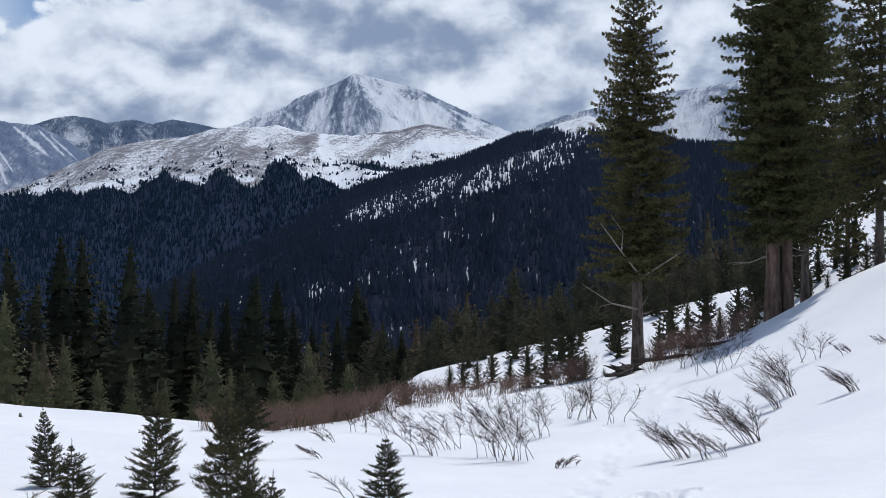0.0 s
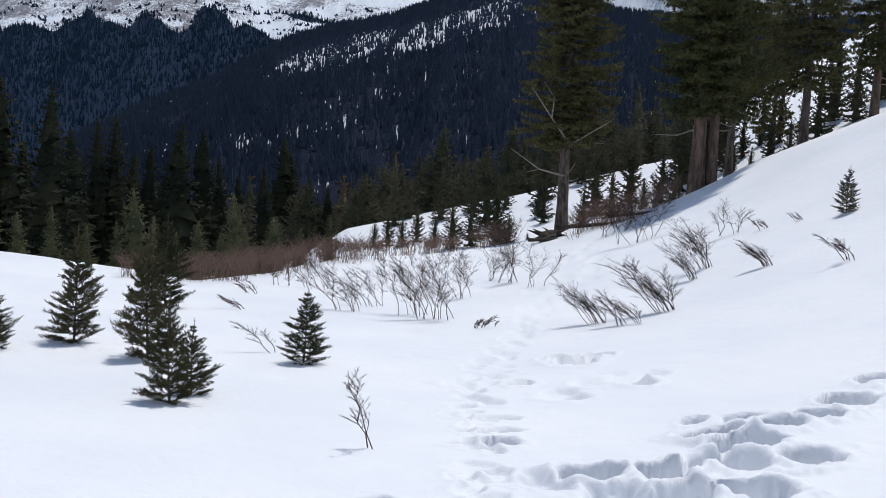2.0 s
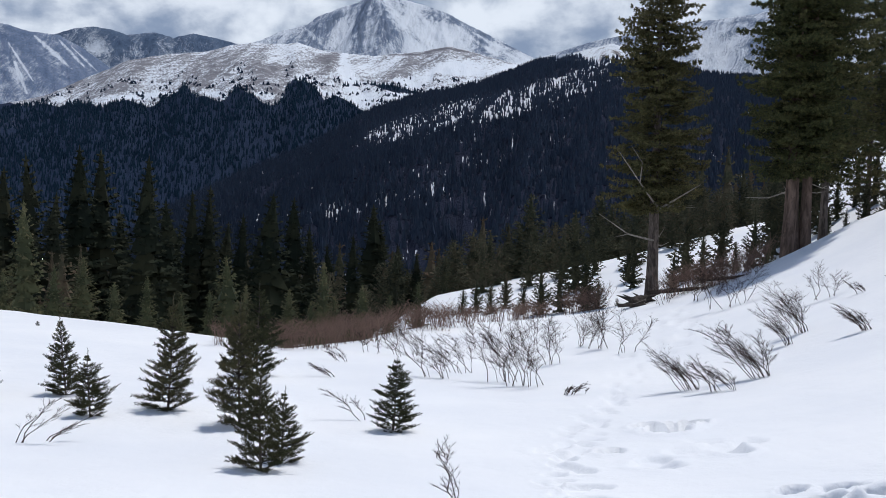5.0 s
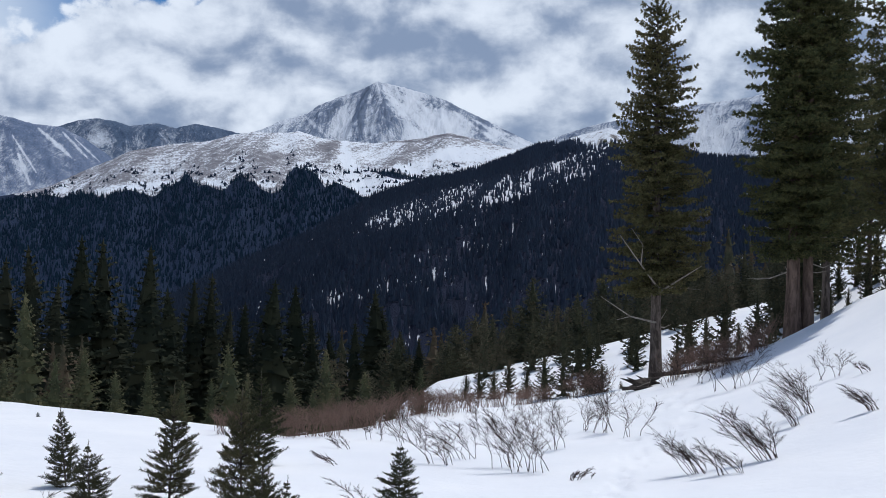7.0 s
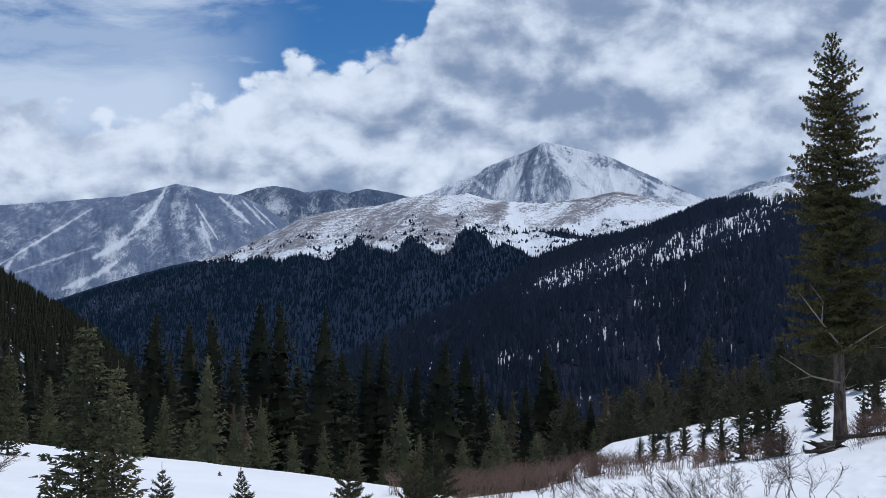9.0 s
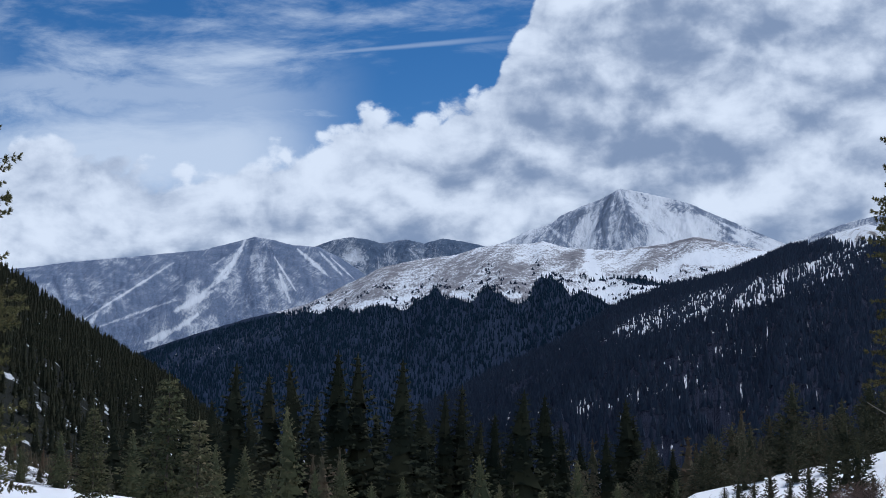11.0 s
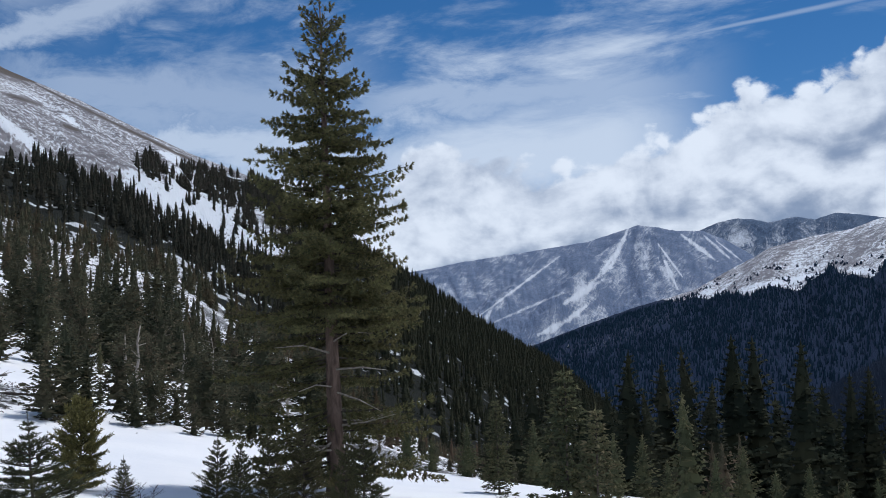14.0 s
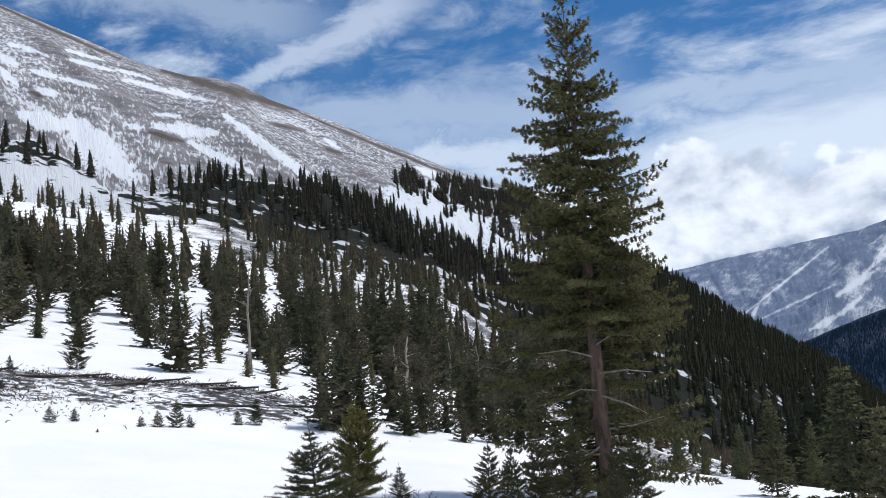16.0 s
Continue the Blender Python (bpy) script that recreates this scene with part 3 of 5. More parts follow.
PEAK = Mountain([(14.5, 4), (12.5, 5), (9.46, 6.27), (8.87, 6.59), (7.74, 6.88), (7.2, 7.33), (6.17, 7.75), (5.36, 8.05), (4.78, 8.35), (4.35, 8.57), (3.53, 8.41), (2.28, 8.12), (0.93, 7.72), (0.01, 7.25), (-0.9, 6.86), (-1.79, 6.47), (-2.68, 6.02), (-3.56, 5.63), (-6, 4.7), (-9, 4)],
                [(-9, 4500), (14, 4500)], 3300, 3.0, 1.15, 40, 0.7, 1.2, 3, jag=14, ribs=((4.5, 3.4, 110, 3.2), (4.7, 6.6, 45, 1.3), (1.3, 0.2, 30, 0.9), (7.0, 8.4, 30, 1.0), (-0.7, -2.4, 25, 0.9)), depth=0.35, bite=0.3, rim=0.45,
                drifts=((4.39, 8.49, 4.02, 7.22, 0.08), (4.02, 8.27, 2.22, 5.98, 0.17), (3.33, 7.63, 1.53, 5.98, 0.11), (3.05, 7.91, 1.61, 6.25, 0.19), (1.67, 7.49, 0.57, 6.25, 0.14), (0.57, 7.21, -1.6, 5.76, 0.08), (-0.52, 6.78, -2.54, 5.67, 0.08), (4.72, 7.91, 4.85, 5.84, 0.11), (5.41, 7.22, 5.96, 5.98, 0.08), (4.3, 7.22, 4.57, 5.84, 0.11), (7.78, 6.71, 6.94, 5.97, 0.08), (-1.06, 6.51, -3.21, 5.61, 0.08), (2.5, 7.77, 0.98, 6.39, 0.11)),
                crags=((4.78, 8.38, 5.54, 6.39, 0.17), (4.16, 8.05, 3.74, 6.39, 0.14), (3.74, 7.22, 3.32, 5.9, 0.17), (3.33, 8.27, 2.5, 7.22, 0.08), (7.2, 7.3, 7.78, 6.52, 0.14), (0.93, 7.67, -0.79, 6.37, 0.08), (1.67, 7.63, 1.26, 6.94, 0.08), (0.03, 7.2, -1.87, 6.22, 0.08), (5.27, 7.5, 5.12, 5.98, 0.11), (6.11, 7.64, 6.66, 6.67, 0.17), (-1.87, 6.36, -3.48, 5.58, 0.08)))
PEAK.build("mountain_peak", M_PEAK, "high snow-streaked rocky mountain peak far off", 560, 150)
BACK = Mountain([(26, 4), (22.2, 5), (20, 5.5), (19.3, 5.79), (18.47, 6.11), (17.74, 6.24), (16.82, 6.16), (16.16, 5.96), (14.86, 6.15), (14.03, 5.95), (13.09, 6.21), (11.97, 6.03), (11.21, 5.87), (10.01, 5.64), (6, 4)],
                [(6, 4600), (26, 4600)], 4320, 3.0, 0.9, 55, 0.6, 0.8, 13, jag=12)
BACK.build("mountain_back", M_BACK, "dark snow-dusted ridge in the distance, tinted blue for haze")
PEAK2 = Mountain([(50, 2.6), (45, 3.2), (38, 3.9), (32.81, 4.48), (30.86, 4.8), (27.14, 5.23), (24.69, 5.53), (22.9, 6.04), (22.29, 6.2), (21.38, 6.05), (20.49, 5.82), (19.26, 5.75), (18.04, 5.17), (17.05, 4.49), (16.58, 4.09), (16, 3.5), (13, 2.6)],
                 [(13, 4250), (50, 4250)], 3350, -1.5, 1.0, 22, 0.5, -1.3, 23, jag=9, ribs=((22.5, 28.67, 110, 3.4), (25.86, 32.61, 60, 2.8)), gully=0.9, depth=0.4, bite=0.2, rim=0.25,
                 drifts=((22.79, 6.04, 23.74, 4.17, 0.08), (23.6, 4.44, 25.39, 2.81, 0.08), (24.16, 3.62, 26.07, 2.54, 0.12), (24.98, 2.39, 26.75, 1.19, 0.09), (22.9, 5.54, 24.98, 3.08, 0.06), (26.19, 4.87, 30.33, 2.05, 0.04), (26.07, 3.09, 29.54, 1.77, 0.06), (25.39, 1.99, 27.42, 1.06, 0.09), (20.27, 5.65, 18.62, 4.24, 0.08), (21.39, 5.25, 20.3, 3.57, 0.04), (19.16, 5.5, 18.06, 4.37, 0.06), (18.6, 5.21, 17.5, 4.22, 0.04), (21.12, 4.41, 20.58, 3.02, 0.06), (29.54, 2.58, 30.07, 1.64, 0.09)), crags=((22.49, 5.95, 22.92, 3.61, 0.08), (21.8, 5.81, 21.12, 4.14, 0.09), (23.75, 3.06, 25.26, 1.98, 0.12), (23.6, 5.27, 24.7, 3.9, 0.09), (20.27, 5.23, 19.74, 3.56, 0.09), (18.89, 4.94, 18.62, 4.1, 0.08)),
                 tree_line=[(50, -1), (33, -1.2), (26, -0.6), (13, -0.6)])
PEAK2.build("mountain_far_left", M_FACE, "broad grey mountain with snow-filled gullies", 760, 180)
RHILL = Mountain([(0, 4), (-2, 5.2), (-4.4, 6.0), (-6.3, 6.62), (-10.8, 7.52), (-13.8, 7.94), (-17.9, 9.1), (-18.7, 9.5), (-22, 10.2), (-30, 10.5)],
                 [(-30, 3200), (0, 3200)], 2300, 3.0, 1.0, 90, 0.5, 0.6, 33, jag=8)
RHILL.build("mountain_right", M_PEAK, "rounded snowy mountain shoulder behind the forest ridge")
HILL = Mountain([(36, -3.2), (33, -1.9), (27.95, 0.45), (26.88, 0.84), (24.72, 1.59), (22.52, 2.25), (19.79, 2.93), (17.97, 3.87), (16.88, 4.36), (16.14, 4.76), (14.29, 5.16), (12.42, 5.38), (11.29, 5.76), (10.43, 5.91), (8.89, 5.9), (8.14, 6.05), (6.93, 5.69), (6.07, 5.64), (4.43, 5.55), (3.27, 5.73), (2.08, 5.84), (1.56, 6), (0.79, 6.14), (-0.11, 5.99), (-1.01, 5.75), (-2.3, 5.46), (-6, 5.2), (-10, 4.5)],
                [(-10, 3200), (36, 3200)], 1500, -5.0, 0.95, 60, 0.3, 0.7, 43, jag=9,
                tree_line=[(36, 0.6), (30, 0.5), (25.15, 1.95), (22.55, 2.49), (19.78, 2.55), (19.21, 2.34), (18.13, 2.69), (17.23, 2.59), (16.11, 2.89), (14.81, 2.82), (14.1, 3.25), (13.53, 3.87), (12.96, 3.24), (11.65, 3.12), (11.32, 3.62), (10.91, 3.99), (10.4, 3.58), (9.95, 3.25), (9.42, 2.97), (8.89, 3.26), (8.65, 3.9), (8.26, 4.24), (7.59, 4.05), (6.8, 3.33), (6.28, 3.67), (5.47, 3.34), (4.83, 2.93), (2.3, 3.6), (-3, 3.6), (-10, 3.6)],
                bands=((29.5, 18.2, -1.0, 2.6, 0.5, 0.62), (13, 7, 1.3, 1.95, 0.16, 0.45), (24, 15, -1.2, 0.6, 0.25, 0.3)), depth=0.8, bite=0.7,
                drifts=((5.96, 5.5, 5.4, 3.8, 0.28), (5.4, 3.5, 2.3, 3.9, 0.2), (5.3, 3.2, 3.0, 3.5, 0.2), (3.4, 4.5, 2.2, 4.15, 0.12), (1.2, 5.1, -2.7, 5.1, 0.32), (17.7, 2.8, 14.4, 3.3, 0.14), (19.5, 2.6, 18.8, 3.3, 0.16), (12.6, 3.5, 11.6, 3.3, 0.14), (10.2, 3.5, 9.2, 3.4, 0.16), (8.0, 4.4, 6.8, 3.7, 0.12)),
                crags=((3.7, 5.66, 2.1, 5.72, 0.03), (2.1, 5.76, 1.5, 5.92, 0.04), (1.5, 5.92, 0.8, 6.06, 0.04), (0.8, 6.06, -0.1, 5.92, 0.04), (-0.1, 5.92, -1.0, 5.7, 0.03)),
                strips=((4.89, 2.07, 4.23, 3.8, 0.13), (5.95, 4.84, 4.06, 4.18, 0.05)))
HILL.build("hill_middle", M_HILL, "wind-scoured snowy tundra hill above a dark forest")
RIDGE = Mountain([(20, -6.2), (14.3, -2.3), (11.6, -0.8), (7.3, 1.2), (4.52, 2.93), (3.31, 3.35), (2.02, 3.8), (0.41, 4.13), (-1.01, 4.54), (-2.67, 5.1), (-3.55, 5.52), (-4.93, 5.78), (-5.2, 6), (-7.1, 6.5), (-11.5, 5.15), (-14, 4.95), (-30, 5.2)],
                 [(-30, 1900), (-7, 1900), (20, 1400)], 330, -9.5, 0.95, 45, 0.16, 0.9, 53, jag=6,
                 tree_line=[(20, 9), (-3.2, 9), (-4.0, 5.7), (-5.2, 5.55), (-6.5, 5.6), (-8.5, 5.7), (-9.5, 9), (-30, 9)],
                 bands=((6.5, -9, 0.9, 5.6, 0.66, 0.58), (13, -1, -3.3, -0.4, 0.35, 0.3), (11, 0, -5.4, -3.4, 0.35, 0.3), (5, -8, -0.8, 2.6, 0.3, 0.25), (9, 3, -6.6, -5.2, 0.55, 0.55)))
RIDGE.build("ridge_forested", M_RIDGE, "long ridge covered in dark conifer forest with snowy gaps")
LEFT = Mountain([(90, 20.5), (75, 20), (65.23, 18.51), (63.73, 17.94), (61.42, 17.05), (58.81, 15.95), (56.68, 15.37), (55.18, 15.21), (53.95, 14.81), (52.6, 14.09), (49.31, 12.82), (46.57, 11.51), (44.1, 10.35), (42.45, 9.73), (40.81, 9.04), (39.36, 7.89), (32.86, 3.66), (30.76, 1.99), (28.32, 0.41), (25.95, -1.08), (22, -5), (18, -8.6)],
                [(18, 650), (26, 700), (45, 1000), (66, 1250), (90, 1300)], 290, None, 0.95, 20, 0.22, -0.9, 63, jag=1.0, gully=0.5,
                drifts=((64.85, 16.77, 63.58, 16.46, 0.1), (65.29, 16.25, 64.54, 15.87, 0.13), (63.95, 15.59, 62.58, 15.27, 0.09), (62.36, 16.57, 60.51, 16.07, 0.06), (62.28, 16.14, 60.18, 15.63, 0.07), (60.09, 15.72, 58.3, 15.21, 0.07), (59.65, 15.22, 55.42, 14.09, 0.1), (62.58, 15.27, 61, 14.87, 0.07), (63.64, 14.73, 62.78, 14.47, 0.19), (62.3, 13.24, 59.74, 10.88, 0.6), (64.35, 13.58, 62.48, 13.06, 0.3), (58.39, 13.02, 55.49, 12.6, 0.22), (56.61, 12.17, 53.82, 10.7, 0.14), (54.89, 13.4, 50.04, 9.59, 0.2), (50.07, 12.11, 49.34, 11.61, 0.08), (59.66, 13.05, 58.77, 12.94, 0.11), (58.37, 13.57, 57.1, 13.49, 0.07), (65.31, 15.65, 64.65, 14.96, 0.16), (45.6, 10.44, 44.31, 9.79, 0.13), (46.8, 9.1, 40.3, 5.9, 0.85), (45, 9.4, 40.6, 7.6, 0.5)),
                crags=((58.59, 12.75, 56.98, 12.23, 0.14), (58.11, 11.29, 57.2, 11.18, 0.1), (57.73, 15.62, 51.31, 13.55, 0.2), (50.1, 11.67, 49.35, 11.38, 0.09), (63.98, 14.63, 63.47, 14.37, 0.12), (52.86, 13.05, 51, 12.52, 0.09), (65.68, 18.61, 59.75, 16.14, 0.06), (51.28, 13.47, 43.09, 9.59, 0.06)),
                tree_line=[(90, 14), (68, 12.8), (65.6, 12.3), (64.1, 12.5), (62.9, 11.8), (62.1, 11.2), (60.6, 10.1), (58.2, 9.9), (57.1, 10.35), (55.2, 10.4), (53, 10.2), (51.4, 9.8), (49.7, 9.3), (48.3, 8.75), (47.2, 9.0), (46.3, 10.3), (45.2, 9.7), (44, 10.0), (42.6, 9.6), (41, 9.0), (37, 8.2), (29.5, 8), (18, 8)],
                bands=((72, 59.5, 11.6, 9.4, 1.2, 0.5), (49.6, 36.5, 10.9, 4.4, 1.45, 0.95), (56, 40, 7.0, 3.4, 0.8, 0.5), (61, 55, 8.6, 6.4, 0.8, 0.8)))
LEFT.build("mountain_left", M_SCREE, "bare scree mountainside with long snow streaks above the tree line", 500, 150)

# ================= trees =================


def spindles(p0, p1, w, lean=True):
    """Three-sided bristly twigs from p0 to p1, w thick: full spindles, or (lean) open cones."""
    p0, p1, w = np.asarray(p0), np.asarray(p1), np.asarray(w)
    n = len(p0)
    ax = p1 - p0
    ref = np.where(np.abs(ax[:, 2:3]) > 0.9 * np.linalg.norm(ax, axis=1, keepdims=True), (1.0, 0, 0), (0, 0, 1.0))
    s = np.cross(ax, ref)
    s /= np.linalg.norm(s, axis=1, keepdims=True) + 1e-9
    t = np.cross(s, ax)
    t /= np.linalg.norm(t, axis=1, keepdims=True) + 1e-9
    mid = p0 + ax * (0.18 if lean else 0.45)
    ring = [mid + w[:, None] * (s * math.cos(a) + t * math.sin(a)) for a in (-0.5, 1.6, 3.7)]
    if lean:
        verts = np.stack([*ring, p1], 1).reshape(-1, 3)
        pat, k = np.array([[3, 0, 1], [3, 1, 2], [3, 2, 0]]), 4
    else:
        verts = np.stack([p0, *ring, p1], 1).reshape(-1, 3)
        pat, k = np.array([[0, 2, 1], [0, 3, 2], [0, 1, 3], [4, 1, 2], [4, 2, 3], [4, 3, 1]]), 5
    return verts, (np.arange(n)[:, None, None] * k + pat[None]).reshape(-1, 3)


def tapered(points, radii, sides=6):
    """A tube along points, closed at both ends."""
    pts, rows = np.asarray(points, float), []
    for i, p in enumerate(pts):
        ax = pts[min(i + 1, len(pts) - 1)] - pts[max(i - 1, 0)]
        ax = ax / (np.linalg.norm(ax) + 1e-9)
        s = np.cross(ax, (0, 1, 0) if abs(ax[1]) < 0.9 else (1, 0, 0))
        s /= np.linalg.norm(s)
        t = np.cross(ax, s)
        rows.append([p + radii[i] * (s * math.cos(a) + t * math.sin(a)) for a in np.arange(sides) / sides * 2 * math.pi])
    v = np.array(rows).reshape(-1, 3)
    f = grid_faces(len(pts), sides, wrap=True).tolist()
    f.append([(len(pts) - 1) * sides + k for k in range(sides)])
    f.append(list(range(sides))[::-1])
    return v, f


def join(items):
    vs, fs, o = [], [], 0
    for v, f in items:
        vs.append(np.asarray(v))
        fs += [[k + o for k in q] for q in (f if isinstance(f, list) else f.tolist())]
        o += len(v)
    return np.concatenate(vs), fs


UP = np.array([0.0, 0.0, 1.0])


def conifer(name, h, r, crown0, whorls, per, twigs, seed, needles, bark, droop=0.35, ragged=0.25, thick=1.0, trunk_r=0.012,
            bulge=0.75, upturn=0.25, sprigs=0, limbs=False, sprig_len=0.16, leader=0.035, core=0.0, clumps=0.0):
    """A spruce: tapered trunk, whorled boughs with bristly twigs (sprigs: twigs carry side sprigs). Returns its root, standing at the origin."""
    rng = np.random.default_rng(seed)
    root = new(name)
    tr = trunk_r
    k = np.linspace(0, 1, 9)
    side = 0.012 * h * np.sin(k * 5 + seed)
    trunk_pts = np.stack([0.0 * k, side * k, h * k - 0.02 * h * (k == 0)], -1)
    flare = 1 + 0.45 * np.exp(-k * 25)
    link_mesh("trunk", *tapered(trunk_pts, tr * flare * (1 - k * 0.96), 10 if sprigs else 6), bark, root, smooth=True)
    p0s, p1s, ws, wood, cores = [], [], [], [], []
    sector = rng.uniform(0.75, 1.15, 8)

    def spread(q):
        """How wide the crown is, at a share q of its height."""
        return (1 - q) ** bulge * (0.6 + 0.4 * min(1, q * 5 + 0.3))

    def axis_at(f):
        return np.array([np.interp(f, k, trunk_pts[:, j]) for j in range(3)])
    if core:
        fs = np.linspace(crown0 + 0.03, 0.93, 9)
        for f0, f1 in zip(fs, np.append(fs[2:], (0.97, 0.985))):
            q = (f0 - crown0) / (1 - crown0)
            rad = core * r * spread(q)
            a = np.arange(7) * 2 * math.pi / 7 + rng.uniform(0, 1)
            rr = rad * rng.uniform(0.55, 1.2, 7)
            o, tip = axis_at(f0), axis_at(f1)
            ringv = np.stack([o[0] + rr * np.cos(a), o[1] + rr * np.sin(a), o[2] + h * rng.uniform(-0.03, 0.02, 7)], -1)
            cores.append((np.vstack([ringv, tip[None]]), [[e, (e + 1) % 7, 7] for e in range(7)]))
    for i in range(whorls):
        f = crown0 + (1 - leader - crown0) * ((i + rng.uniform(-0.3, 0.3)) / (whorls - 1))
        f = min(max(f, crown0), 1 - leader)
        q = (f - crown0) / (1 - crown0)
        prof = spread(q)
        for j in range(per):
            phi = (2 * math.pi * (j + rng.uniform(-0.35, 0.35)) / per + i * 2.4) % (2 * math.pi)
            L = r * prof * sector[int(phi / (2 * math.pi) * 8) % 8] * rng.uniform(1 - ragged, 1 + ragged * 0.8) + 0.03 * r
            if rng.random() < ragged * 0.3:
                L *= 0.55
            if clumps:
                L *= 1 + clumps * float(fbm(np.array([phi * 1.3 + seed]), np.array([f * 11.0]), 2, seed)[0]) * 2.4
                L = min(L, 1.12 * r * prof + 0.05 * r)
            o = axis_at(f)
            out = np.array([math.cos(phi), math.sin(phi), 0.0])
            tan = np.array([-math.sin(phi), math.cos(phi), 0.0])
            rise = 0.55 * q - droop * (1 - q) + rng.uniform(-0.12, 0.12)
            sway = rng.uniform(-0.2, 0.2)

            def along(s):
                return o + (out + tan * sway * s) * L * s + UP * L * (rise * s + upturn * s * s)
            if limbs and L > 0.2 * r:
                wood.append(tapered([along(0), along(0.5), along(0.95)], [tr * 0.15 * (1 - q * 0.6), tr * 0.10, tr * 0.03], 3))
            m = max(min(4, twigs), int(twigs * (0.35 + 0.65 * prof)))
            for e in range(m):
                s = 0.14 + 0.86 * ((e + rng.random()) / m) ** (0.55 if sprigs else 0.75)
                c = along(s)
                sg = 1 if e % 2 else -1
                ang = rng.uniform(0.35, 1.1)
                tl = L * (0.42 - 0.24 * s) * rng.uniform(0.6, 1.25) + 0.05 * r * min(1.0, 0.3 + prof * 2)
                dirn = out * math.cos(ang) + tan * sg * math.sin(ang) + UP * rng.uniform(-0.45, 0.2)
                if not sprigs:
                    p0s.append(c - dirn * tl * 0.1), p1s.append(c + dirn * tl)
                    ws.append(thick * (0.11 * tl + 0.012 * r) * rng.uniform(0.8, 1.3))
                    continue
                cross = np.cross(dirn, UP)
                cross /= np.linalg.norm(cross) + 1e-9
                n = max(2, int(tl / sprig_len * sprigs))
                for g in range(n):
                    a = c + dirn * tl * (0.1 + 0.9 * g / n)
                    sl = sprig_len * rng.uniform(0.6, 1.25) * (0.4 + 0.6 * min(1.0, L / (0.4 * r)))
                    sd = dirn * rng.uniform(0.5, 0.9) + cross * (1 if g % 2 else -1) * rng.uniform(0.3, 0.9) + UP * rng.uniform(-0.35, 0.4)
                    p0s.append(a), p1s.append(a + sd * sl), ws.append(thick * sprig_len * 0.13 * rng.uniform(0.8, 1.3))
            p0s.append(along(0.85)), p1s.append(along(1.03)), ws.append(thick * 0.13 * sprig_len if sprigs else thick * (0.03 * L + 0.008 * r))
    p0s.append(axis_at(1 - 1.4 * leader)), p1s.append(axis_at(1.0) + UP * h * 0.01), ws.append(0.02 * r + 0.012 * thick * r)
    cv, cf = spindles(p0s, p1s, np.array(ws), bool(sprigs) or not limbs)
    if cores:
        cv, cf = join([(cv, cf), *cores])
    link_mesh("crown", cv, cf, needles, root)
    if wood:
        tagged(link_mesh("branchwork", *join(wood), M_LOG, root), kind="stuff")
    return root


def stand(root, az, d, turn=0.0, size=1.0, sink=0.05, wide=1.0, tilt=(0, 0)):
    """Pose for a thing that stands on the ground. tilt: degrees about the axes across and along the line of sight."""
    x, y = place(az, d)
    z = float(ground_z(az, d)[0]) - sink
    root.matrix_basis = pose(x, y, z, 0, 0, az) @ pose(0, 0, 0, *tilt, turn)
    root.scale = (size * wide, size * wide, size)
    return root


def copies(variants, spots, label, group, seed, sink=0.1):
    """Copies of the variants at (azimuth, distance, height, width) spots."""
    rng = random.Random(seed)
    for az, d, h, w in spots:
        v = variants[rng.randrange(len(variants))]
        ob = copy_thing(v, Matrix())
        stand(ob, az, d, rng.uniform(0, 360), h, sink, w, (rng.uniform(-1.5, 1.5), rng.uniform(-1.5, 1.5)))
        tagged(ob, label, "tree", group)


def retire(variants):
    for v in variants:
        for o in (*v.children_recursive, v):
            bpy.data.objects.remove(o)


def tip_height(az, d, el):
    """Height of a tree whose tip stands at that elevation."""
    return EYE + d * math.tan(radians(el)) - float(ground_z(az, d)[0])


# --- the tall trees close by ---


def tufts(base, way, size, count, thin, rng):
    """Short bristling twigs round each point, leaning along its way: verts and faces."""
    n = len(base)
    d = rng.normal(0, 1, (n, count, 3))
    d /= np.linalg.norm(d, axis=2, keepdims=True)
    d = d * 0.75 + way[:, None, :] * 1.0
    d /= np.linalg.norm(d, axis=2, keepdims=True)
    reach = size[:, None] * rng.uniform(0.55, 1.2, (n, count))
    p0 = (base[:, None, :] + d * reach[..., None] * 0.1).reshape(-1, 3)
    p1 = (base[:, None, :] + d * reach[..., None]).reshape(-1, 3)
    return spindles(p0, p1, (reach * thin * rng.uniform(0.8, 1.25, (n, count))).ravel())


